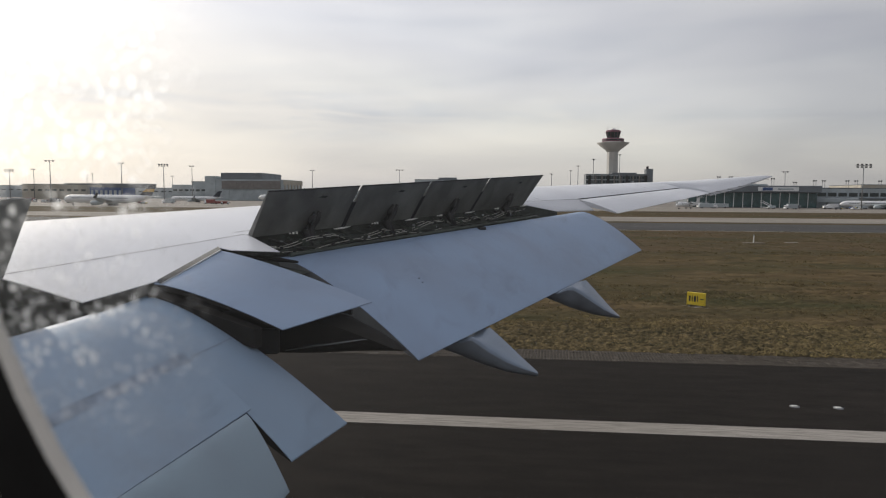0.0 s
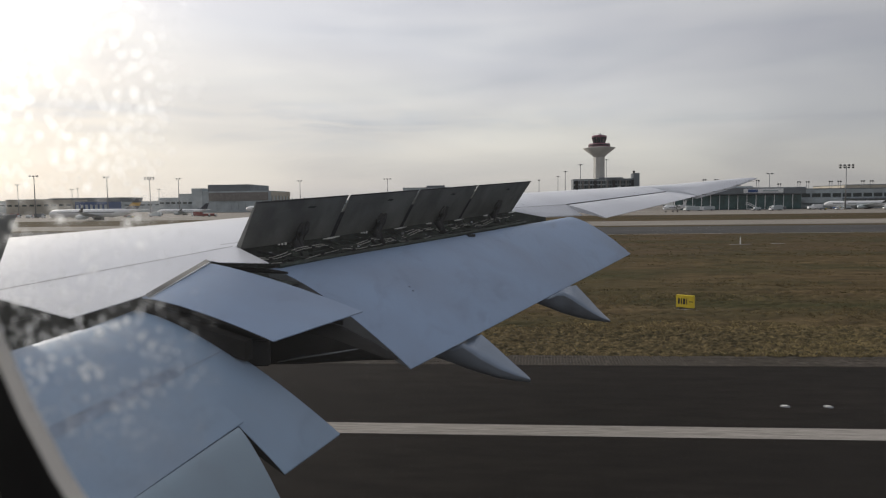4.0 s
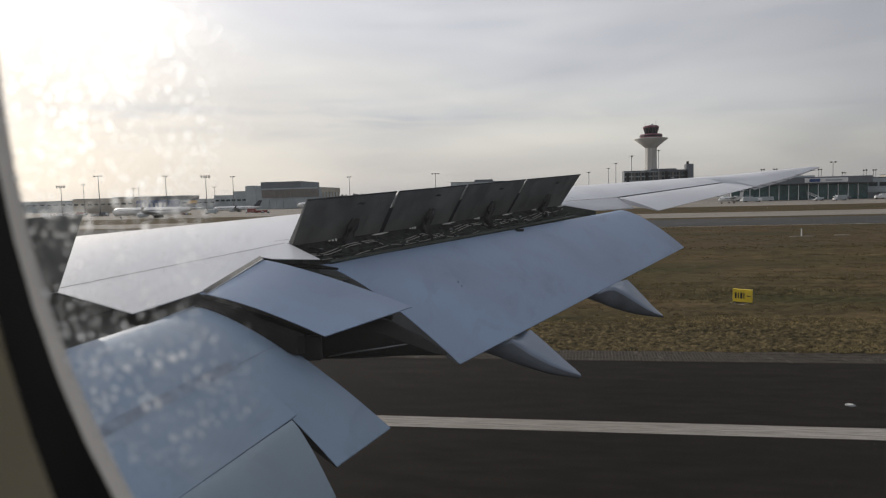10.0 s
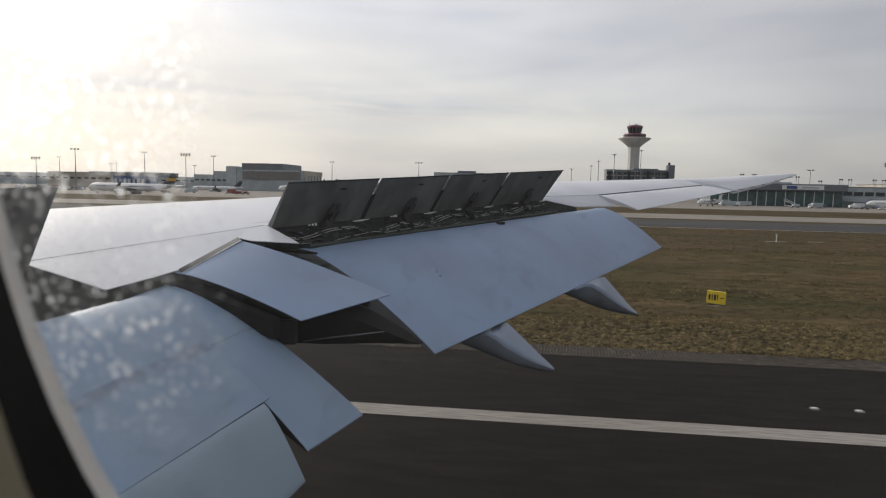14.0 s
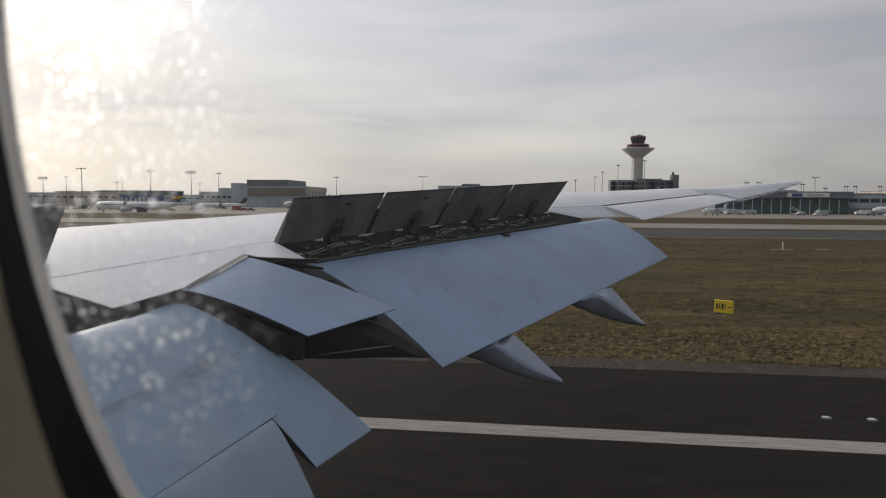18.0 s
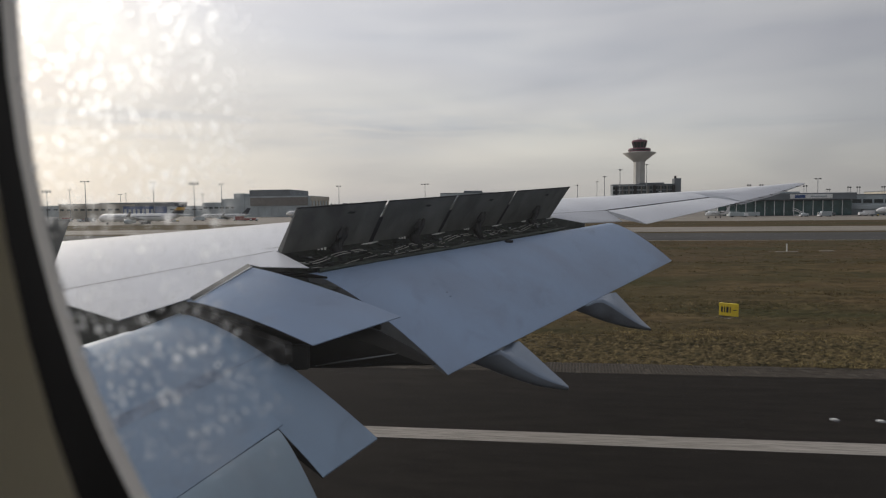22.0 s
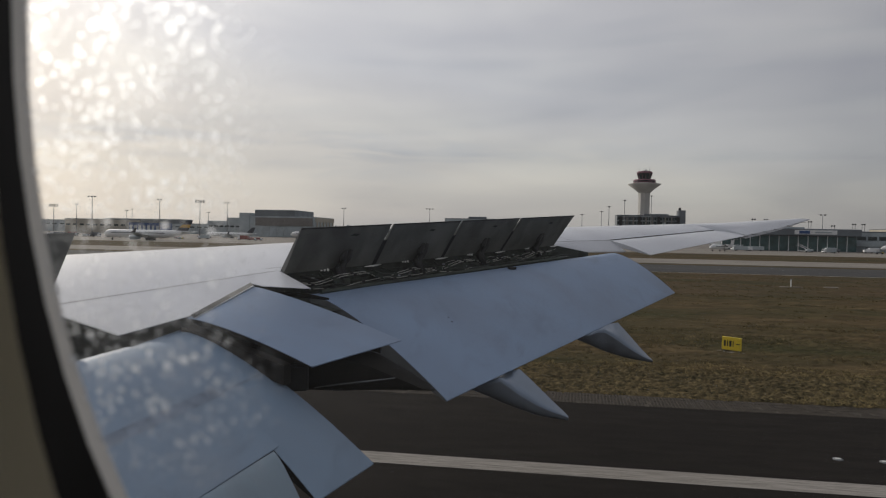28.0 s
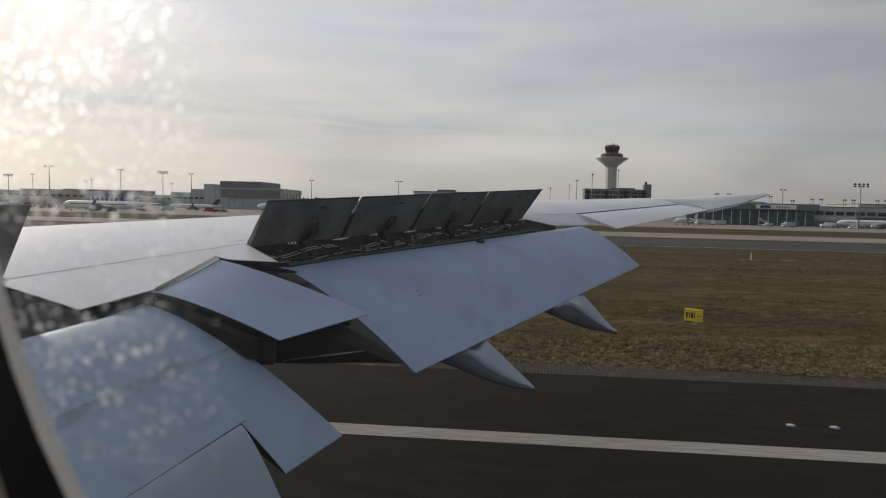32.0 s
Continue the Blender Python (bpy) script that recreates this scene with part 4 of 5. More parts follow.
for s, c in ((0.162, 0.52), (0.158, 0.56)):
    p = blade_top(*OUT, s, c, 0.0)
    part("vent_hole", lathe(p, [(0.014, -0.01), (0.014, 0.006)], 8), BLACK, WING)
p = blade_top(*OUT, 0.50, 0.10, 0.02)
part("stop_fitting", boxed(p, (0.16, 0.10, 0.05), 0.5, 0.01), BLACK, WING)

# inner ends of the flap pieces
RIBM = mat("grey_rib", (0.17, 0.18, 0.185), 0.6, var=0.2, scale=4, dark=(0.09, 0.09, 0.09), dscale=2.0, damt=0.6)
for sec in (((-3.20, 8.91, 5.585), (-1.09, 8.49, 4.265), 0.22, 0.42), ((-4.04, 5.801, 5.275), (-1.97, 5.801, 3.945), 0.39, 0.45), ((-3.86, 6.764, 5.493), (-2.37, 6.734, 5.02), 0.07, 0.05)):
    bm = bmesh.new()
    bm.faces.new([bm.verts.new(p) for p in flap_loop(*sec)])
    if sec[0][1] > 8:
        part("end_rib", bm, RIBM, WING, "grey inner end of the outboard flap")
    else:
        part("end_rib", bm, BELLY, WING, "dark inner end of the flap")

# static wicks along the outer trailing edge
for i in range(9):
    s = i / 8
    y = 25.2 + 4.2 * s
    if y < 27:
        x, z = 7.37 + (y - 25.2) * 0.616, 6.535 + (y - 25.2) * 0.0875
    else:
        r = spread(TABLE, y)
        x, z = r[3], r[6]
    bm = bmesh.new()
    tube(bm, [(x - 0.02, y, z), (x + 0.22, y, z - 0.03)], [0.012, 0.006], 5)
    part("static_wick", bm, BLACK, WING)

# ---------- ground details ----------
def bricks(name, cells, material, label, category):
    """Many small blocks joined in one mesh: (x, y, z, dx, dy, dz)."""
    verts, faces = [], []
    for x, y, z, dx, dy, dz in cells:
        k = len(verts)
        for sz in (0, 1):
            for sx, sy in ((0, 0), (1, 0), (1, 1), (0, 1)):
                verts.append((x + sx * dx, y + sy * dy, z + sz * dz))
        faces += [(k + 4, k + 5, k + 6, k + 7), (k, k + 1, k + 5, k + 4), (k + 1, k + 2, k + 6, k + 5), (k + 2, k + 3, k + 7, k + 6), (k + 3, k, k + 4, k + 7)]
    me = bpy.data.meshes.new(name)
    me.from_pydata(verts, [], faces)
    me.materials.append(material)
    return tagged(new(name, me), label, category, kind="stuff")


DRAIN = sheet("drain_strip", -600, 600, 25.4, 27.1, 0.012, EARTH, "strip of earth-filled concrete pavers beside the runway", "drain strip", 0.2)
rg = random.Random(7)
cells, near_pavers = [], []
for r in range(4):
    for i in range(480):
        x = -22 + i * 0.13 + 0.03 * r
        if rg.random() < 0.03:
            continue
        if 0.0 <= x < 9.3:
            near_pavers.append((x, 25.44 + r * 0.41, rg.uniform(-0.004, 0.004), rg.uniform(-0.04, 0.04)))
            continue
        cells.append((x, 25.44 + r * 0.41, 0.008, 0.085, 0.37, 0.016 + 0.008 * rg.random()))
bricks("paver_lattice", cells, PAVER, "lattice of small worn concrete pavers", "pavers")


def tufts(name, x0, x1, y0, y1, count, h, w, blades, seed, material, clump=1.3):
    r = np.random.RandomState(seed)
    cx, cy = r.uniform(x0, x1, count), y0 + (y1 - y0) * r.uniform(0, 1, count) ** 1.15
    verts, faces = [], []
    for x, y in zip(cx, cy):
        lim = 0.62 * y + 6
        if x > lim or x < -0.55 * y - 4:
            continue
        if noise.noise(Vector((x * clump, y * clump * 1.4, 5.1))) < -0.08:
            continue
        patch = 0.55 + 0.9 * max(0.0, noise.noise(Vector((x * 0.12, y * 0.3, 1.7))) + 0.35)
        for b in range(blades):
            a = r.uniform(0, 2 * math.pi)
            ox, oy = r.normal(0, w * 1.6, 2)
            hh = h * patch * r.uniform(0.5, 1.3)
            lx, ly = r.normal(0, hh * 0.9, 2)
            k = len(verts)
            verts += [(x + ox - w * math.cos(a), y + oy - w * math.sin(a), 0.0), (x + ox + w * math.cos(a), y + oy + w * math.sin(a), 0.0), (x + ox + lx, y + oy + ly, hh)]
            faces.append((k, k + 1, k + 2))
    me = bpy.data.meshes.new(name)
    me.from_pydata(verts, [], faces)
    me.materials.append(material)
    return tagged(new(name, me), "short uneven tufts of dry brown and green grass", "grass", kind="stuff")


def wave(x, y, seed):
    """Smooth random field of about one lump a unit, for arrays."""
    xi, yi = np.floor(x).astype(int), np.floor(y).astype(int)
    u, v = x - xi, y - yi
    u, v = u * u * (3 - 2 * u), v * v * (3 - 2 * v)

    def h(a, b):
        k = (a * 374761393 + b * 668265263 + seed * 974634777) & 0x7FFFFFFF
        k = ((k ^ (k >> 13)) * 1274126177) & 0x7FFFFFFF
        return ((k ^ (k >> 16)) & 0xFFFF) / 65535.0
    return (h(xi, yi) * (1 - u) + h(xi + 1, yi) * u) * (1 - v) + (h(xi, yi + 1) * (1 - u) + h(xi + 1, yi + 1) * u) * v


def turf(name, x0, x1, y0, y1, step, size, high, seed, material, label):
    """Lumpy turf: a fine sheet raised in rounded clumps with low ground between them."""
    nx, ny = int((x1 - x0) / step) + 1, int((y1 - y0) / step) + 1
    gx, gy = np.meshgrid(np.linspace(x0, x1, nx), np.linspace(y0, y1, ny))
    gx = gx + (wave(gx * 7, gy * 7, seed + 5) - 0.5) * step
    lump = np.clip(wave(gx / size, gy / size * 1.25, seed) - 0.28, 0, 1) ** 0.8
    fine = wave(gx / size * 2.7, gy / size * 2.7, seed + 1)
    broad = 0.7 + 0.5 * wave(gx / 5.5, gy / 2.2, seed + 2)
    z = 0.015 + high * broad * (lump * 0.9 + fine * 0.35)
    edge = np.minimum(1.0, np.minimum((gy - y0) / 0.25, (y1 - gy) / 0.6))
    gy = gy + (wave(gx / 0.8, gx * 0 + 3.3, seed + 3) - 0.5) * 0.35 * (1 - np.clip(edge, 0, 1)) * 0.8
    z = np.where(edge <= 0, 0.004, z * np.clip(edge, 0.1, 1))
    verts = np.stack([gx, gy, z], -1).reshape(-1, 3).tolist()
    faces = [(r * nx + c, r * nx + c + 1, (r + 1) * nx + c + 1, (r + 1) * nx + c) for r in range(ny - 1) for c in range(nx - 1)]
    me = bpy.data.meshes.new(name)
    me.from_pydata(verts, [], faces)
    me.materials.append(material)
    for p in me.polygons:
        p.use_smooth = True
    return tagged(new(name, me), label, "grass", kind="stuff")


turf("straw_turf", -18, 26, 27.0, 33.5, 0.052, 0.15, 0.15, 11, STRAWT, "band of lumpy straw-coloured turf along the runway edge")
turf("green_turf", -24, 33, 32.8, 48.5, 0.11, 0.38, 0.15, 17, TURF, "lumpy green and brown winter turf")
turf("green_turf", -34, 46, 47.5, 76, 0.24, 0.75, 0.15, 23, TURF, "lumpy green and brown winter turf")
tufts("straw_tufts", -17, 24, 27.05, 35.0, 9000, 0.12, 0.045, 7, 1, STRAW, 2.3)
tufts("straw_tufts", -24, 34, 31, 50, 2600, 0.11, 0.06, 6, 4, STRAW, 0.9)
tufts("grass_tufts", -24, 33, 32, 50, 13000, 0.16, 0.05, 6, 3, TUFT, 1.5)
tufts("grass_tufts", -34, 46, 46, 80, 12000, 0.13, 0.07, 5, 2, TUFT, 0.7)
tufts("grass_tufts", -62, 80, 72, 130, 9000, 0.07, 0.14, 4, 6, TUFT, 0.4)


def runway_light(x, y, label):
    t = group_at("runway_light", (x, y, 0.02), label, "runway light", "lights along the runway")
    part("base_plate", lathe((x, y, 0.022), [(0.15, 0.0), (0.14, 0.014), (0.09, 0.022)], 16), STEEL, t, "", True)
    part("lens", boxed((x, y, 0.050), (0.16, 0.08, 0.022), 0.0, 0.009), LENSGLINT, t, "pale glass lens")
    return t


for x in (9.2, 10.5, -22.0, -20.7):
    runway_light(x, 20.4, "flat white inset light on the runway asphalt")

# yellow guidance sign
SX, SY = 11.6, 38.8
sign = group_at("guidance_sign", (SX, SY, 0.0), "small yellow taxi guidance sign standing in the grass", "sign")
RZ = -0.62
RT = Matrix.Translation((SX, SY, 0)) @ Matrix.Rotation(RZ, 4, "Z")


def sign_part(name, c, s, m, label="", bev=0.01):
    bm = boxed(c, s, 0.0, bev)
    bmesh.ops.transform(bm, matrix=RT, verts=bm.verts)
    return part(name, bm, m, sign, label)


sign_part("panel", (0, 0, 0.52), (1.06, 0.16, 0.74), YELLOW, "bright yellow face")
for dx in (-0.4, 0.4):
    sign_part("leg", (dx, 0, 0.08), (0.06, 0.06, 0.18), STEEL)
for dx, w in ((-0.36, 0.10), (-0.21, 0.06), (-0.05, 0.12), (0.10, 0.05)):
    sign_part("marking", (dx, -0.084, 0.52), (w, 0.008, 0.34), BLACK, "", 0.001)
sign_part("arrow", (0.36, -0.084, 0.52), (0.20, 0.008, 0.05), BLACK, "", 0.001)
sign_part("concrete_base", (0, 0, 0.01), (1.5, 0.6, 0.06), CONC)


def marker(x, y, label):
    t = group_at("marker_board", (x, y, 0), label, "marker")
    part("post", boxed((x, y, 0.56), (0.13, 0.10, 1.1), 0.0, 0.02), WHITE, t, "white painted post")
    part("cap", boxed((x, y, 1.14), (0.22, 0.16, 0.10), 0.0, 0.02), STEEL, t)
    part("foot", boxed((x, y, 0.04), (2.9, 0.7, 0.08), 0.0, 0.015), CONC, t, "low concrete foot")


marker(36.4, 96.0, "white marker post on a low concrete foot in the grass")
tagged(link("manhole_slab", boxed((42.3, 97.5, 0.04), (1.8, 0.8, 0.08), 0.0, 0.02), CONC), "flat pale concrete slab in the grass", "slab")
# worn earth hollow at the grass edge
def hollow(x, y, w, d):
    bm = bmesh.new()
    c = bm.verts.new((x, y, 0.012))
    rim = []
    for i in range(24):
        a = 2 * math.pi * i / 24
        k = 1 + 0.18 * math.sin(3 * a + x) + 0.12 * math.sin(7 * a)
        rim.append(bm.verts.new((x + w * k * math.cos(a), y + d * k * math.sin(a), 0.006)))
    for i in range(24):
        bm.faces.new((c, rim[i], rim[(i + 1) % 24]))
    ob = link("earth_patch", bm, EARTH)
    tagged(ob, "dark patch of bare worn earth at the grass edge", "earth", kind="structure")
    t = tagged(link("drain_cover", boxed((x - 0.2, y - 0.1, 0.03), (1.3, 0.5, 0.05), 0.0, 0.015), CONC), "flat concrete drain cover in the bare earth", "drain cover")


hollow(13.0, 28.0, 2.6, 0.75)
hollow(-9.0, 28.2, 2.0, 0.8)

# dark rib and linkage under the flaperon, and a painted edge highlight
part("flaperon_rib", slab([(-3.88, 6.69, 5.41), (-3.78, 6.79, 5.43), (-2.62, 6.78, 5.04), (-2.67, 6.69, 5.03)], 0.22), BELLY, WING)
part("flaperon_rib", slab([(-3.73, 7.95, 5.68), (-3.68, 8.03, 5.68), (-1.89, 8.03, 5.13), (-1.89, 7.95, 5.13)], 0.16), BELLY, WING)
# Thin pale bar stands for the highlight along the belly's lower edge.
bm = bmesh.new()
tube(bm, [(-2.60, 7.50, 4.60), (-2.31, 7.50, 4.655), (-1.95, 7.50, 4.71), (-1.60, 7.52, 4.765)], [0.006, 0.011, 0.011, 0.005], 6)
part("edge_highlight", bm, STEEL, WING, "thin pale bar for the belly edge highlight", True)
part("hinge_bracket", boxed((-2.75, 7.2, 4.78), (0.34, 0.10, 0.30), 0.2, 0.02), BLACK, WING, "dark hinge bracket")

# ---------- far side of the airfield ----------
def building(name, x0, x1, y, depth, h, wall, label, rows=(), cols=0, glass=None, z0=0.5, wh=1.6, gap=0.35, parapet=0.6, category="building", rz=0.0):
    """A block with a parapet roof and window panes set into its near face: rows gives their sill heights."""
    t = group_at(name, ((x0 + x1) / 2, y, 0.0), label, category)
    part("wall", boxed(((x0 + x1) / 2, y + depth / 2, h / 2), (x1 - x0, depth, h), 0.0, 0.12), wall, t)
    part("roof", boxed(((x0 + x1) / 2, y + depth / 2, h + parapet / 2), (x1 - x0 + 0.6, depth + 0.6, parapet), 0.0, 0.1), CLADD, t)
    if cols:
        w = (x1 - x0) / cols
        base = None
        for r in rows:
            for c in range(cols):
                cx = x0 + w * (c + 0.5)
                if base is None:
                    base = part("window", boxed((cx, y - 0.05, r + wh / 2), (w * (1 - gap), 0.3, wh), 0.0, 0.05), glass or GLASSD, t)
                    bx, bz = cx, r
                else:
                    o = base.copy()
                    scene.collection.objects.link(o)
                    o.location = (cx - bx, 0, r - bz)
    return t


def add(t, name, c, s, m, label="", bev=0.05, rz=0.0):
    return part(name, boxed(c, s, rz, bev), m, t, label)


# control tower and the office block at its foot
TX, TY = 104.0, 622.0
tower = group_at("control_tower", (TX, TY, 0), "tall pale concrete control tower with a dark red cab", "tower")
part("shaft", lathe((TX, TY, 0), [(5.6, 0), (5.4, 20), (5.2, 46), (5.35, 49.5)], 8), TOWERC, tower, "pale concrete shaft")
part("flare", lathe((TX, TY, 0), [(5.3, 49.0), (7.2, 51.0), (14.9, 56.9), (15.0, 57.5), (10, 58.2)], 24), TOWERC, tower, "flared concrete collar", True)
part("gallery", lathe((TX, TY, 0), [(9.4, 58.0), (10.2, 58.5), (10.3, 60.7), (9.6, 61.5), (6.0, 61.9)], 16), REDB, tower, "dark red lower gallery")
part("gallery_glass", lathe((TX, TY, 0), [(10.28, 59.2), (10.34, 60.2)], 16), GLASSD, tower)
part("cab_glass", lathe((TX, TY, 0), [(5.3, 61.7), (5.6, 63.2), (6.7, 67.4), (6.7, 67.6)], 12), GLASSD, tower, "dark sloping cab windows")
part("cab_roof", lathe((TX, TY, 0), [(7.0, 67.3), (7.1, 68.5), (6.0, 69.2), (2.5, 69.8)], 16), REDB, tower, "dark red roof")
for k in range(12):
    a = 2 * math.pi * k / 12
    bm = bmesh.new()
    tube(bm, [(TX + 5.6 * math.cos(a), TY + 5.6 * math.sin(a), 62.4), (TX + 7.1 * math.cos(a), TY + 7.1 * math.sin(a), 67.6)], 0.18, 4)
    part("mullion", bm, REDB, tower)
for dx, dy, h in ((-5.5, -2, 73.5), (-1.0, 0, 73.0), (1.5, -1, 71.6), (4.5, 1, 74.5), (2.8, 2, 71.2)):
    bm = bmesh.new()
    tube(bm, [(TX + dx, TY + dy, 67.0), (TX + dx, TY + dy, h)], [0.18, 0.08], 5)
    part("antenna", bm, STEEL, tower)
part("roof_dome", lathe((TX + 0.6, TY, 69), [(1.7, 0), (1.6, 1.2), (0.8, 2.1), (0.1, 2.3)], 12), WHITE, tower, "", True)

block = building("office_block", 77, 132, 600, 16, 27.0, CLADD, "dark grey office block with grid windows at the tower's foot", (3, 7, 11, 15, 19, 23), 22, GLASSD, wh=2.6, gap=0.25)
for r in (6.3, 10.3, 14.3, 18.3, 22.3, 26.3):
    add(block, "floor_band", (91.5, 599.65, r), (28, 0.5, 0.55), CLAD)
    add(block, "floor_band", (119, 599.65, r), (25, 0.5, 0.55), CLADD)
for k in range(10):
    add(block, "facade_column", (80 + 5.6 * k, 599.3, 13.2), (1.1 if k % 3 else 2.4, 0.9, 26.0), BROWN if k % 3 else BLACK, "dark upright column")
for k in range(5):
    add(block, "balcony", (109.5 + 4.6 * k, 599.0, 12.5 + 4.0 * (k % 3)), (2.6, 1.2, 0.9), CLAD, "pale balcony front")
add(block, "stair_tower", (134.2, 606, 16.2), (5.4, 12, 32.4), CLADD, "taller dark stair tower")
add(block, "roof_plant", (133.0, 606, 33.6), (1.6, 3, 2.4), BLACK)
add(block, "roof_plant", (112, 608, 28.2), (22, 8, 1.4), CLADD)

# glass terminal hall
hall = group_at("terminal_hall", (165, 450, 0), "long dark glass terminal hall with pale mullions", "terminal")
add(hall, "wall", (168, 465, 5.2), (84, 28, 10.4), CLADD)
add(hall, "roof", (168, 464, 12.6), (88, 33, 4.6), CLADD, "dark overhanging roof", 0.4)
add(hall, "roof_light", (160, 462, 15.4), (40, 14, 1.2), CLAD)
for i in range(14):
    x = 126.5 + i * 6.0
    add(hall, "glass_panel", (x + 3, 450.8, 5.1), (5.6, 0.3, 9.4), GLASSG, "dark green glass")
    add(hall, "mullion", (x, 450.5, 5.1), (0.42, 0.6, 10.0), WHITE)
add(hall, "sign_board", (184, 447.4, 12.6), (26, 0.3, 2.8), WHITE, "long pale sign board")
add(hall, "sign_mark", (177, 447.1, 12.6), (6.5, 0.2, 2.0), BLUE, "plain blue mark")
add(hall, "sign_mark", (188.5, 447.1, 12.6), (10, 0.2, 0.9), CLAD)

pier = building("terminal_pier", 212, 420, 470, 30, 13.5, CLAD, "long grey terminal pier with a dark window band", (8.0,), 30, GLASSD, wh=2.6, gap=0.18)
add(pier, "canopy", (316, 467.5, 6.6), (206, 5.0, 0.9), CLADD)
gate = building("gate_house", 202, 212, 462, 16, 12.0, BEIGE, "small beige gate house", (6.0, 1.5), 2, GLASSD, wh=2.2)
bridge = group_at("passenger_bridge", (220, 455, 0), "grey passenger boarding bridge on a wheeled column", "boarding bridge")
bm = boxed((0, 0, 0), (24, 3.0, 3.0), 0.0, 0.15)
bmesh.ops.transform(bm, matrix=Matrix.Translation((224, 452, 5.4)) @ Matrix.Rotation(-0.5, 4, "Z"), verts=bm.verts)
part("tunnel", bm, CLAD, bridge)
add(bridge, "column", (219, 455, 2.2), (1.2, 1.2, 4.4), STEEL)
add(bridge, "wheel_beam", (219, 455, 0.5), (4, 1.4, 0.9), TYRE)
building("departure_hall", 338, 560, 640, 60, 19.5, BEIGE, "pale multi-storey departure hall behind the pier", (9, 14), 40, GLASSD, wh=2.4, gap=0.25)
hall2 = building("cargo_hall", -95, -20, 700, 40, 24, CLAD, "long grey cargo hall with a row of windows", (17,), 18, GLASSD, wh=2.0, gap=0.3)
add(hall2, "roof_plant", (-60, 716, 25.6), (20, 10, 2.6), CLADD)

# maintenance hangar
hang = group_at("maintenance_hangar", (-270, 677, 0), "grey maintenance hangar with dark doors and a raised roof", "hangar")
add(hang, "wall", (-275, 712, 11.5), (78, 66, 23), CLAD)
add(hang, "raised_roof", (-283, 710, 26.6), (47, 60, 7.2), CLADD, "dark raised roof box")
add(hang, "door_band", (-272, 678.4, 17.0), (66, 0.8, 9), BROWN, "brown upper door band")
for i in range(8):
    add(hang, "door_leaf", (-300 + i * 8, 678.2, 5.4), (7.7, 0.6, 10.4), CLAD)
for i in range(6):
    add(hang, "beige_pier", (-235.5, 684 + i * 11, 9.0), (1.2, 3.0, 18), BEIGE, "beige end pier")
add(hang, "end_wall", (-235.8, 712, 20.0), (0.8, 66, 5), BEIGE)
add(hang, "side_tower", (-318, 700, 13.5), (12, 44, 26), CLAD)
add(hang, "annex", (-345, 706, 8.5), (42, 40, 17), CLAD, "low grey annex")
for i in range(6):
    add(hang, "annex_window", (-362 + i * 6.5, 685.8, 11), (4.4, 0.4, 2.0), GLASSD)

# blue shed and pale store further along
shed = building("blue_shed", -432, -396, 640, 24, 13, BLUE, "blue shed with grey upright panels", (4.0,), 7, CLAD, wh=6.0, gap=0.45)
store = building("pale_store", -520, -445, 655, 26, 16, BEIGE, "pale flat-roofed store beyond the apron", (9.0,), 9, GLASSD, wh=2.0, gap=0.4)

# blue-topped hall with flagpoles behind the terminal
bh = building("blue_hall", 540, 640, 470, 40, 22, CLADD, "dark glass hall under a deep blue fascia", (3.0, 8.0), 12, GLASSG, wh=4.0, gap=0.2)
add(bh, "fascia", (590, 468.5, 19.5), (96, 1.0, 6.0), BLUE, "deep blue fascia")
add(bh, "fascia_mark", (600, 467.8, 19.5), (26, 0.4, 2.6), TAILY, "plain yellow mark")
for i in range(8):
    bm = bmesh.new()
    tube(bm, [(545 + 12.5 * i, 480, 22), (545 + 12.5 * i, 480, 33)], [0.2, 0.1], 5)
    part("flagpole", bm, WHITE, bh)

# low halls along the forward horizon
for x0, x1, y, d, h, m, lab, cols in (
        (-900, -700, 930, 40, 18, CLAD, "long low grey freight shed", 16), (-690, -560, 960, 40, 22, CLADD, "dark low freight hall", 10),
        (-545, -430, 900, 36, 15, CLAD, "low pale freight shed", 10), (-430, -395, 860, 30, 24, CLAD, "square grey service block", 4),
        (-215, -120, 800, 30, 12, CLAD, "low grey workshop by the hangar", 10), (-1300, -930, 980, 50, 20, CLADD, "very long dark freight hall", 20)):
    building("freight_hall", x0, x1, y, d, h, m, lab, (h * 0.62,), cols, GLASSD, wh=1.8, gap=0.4)


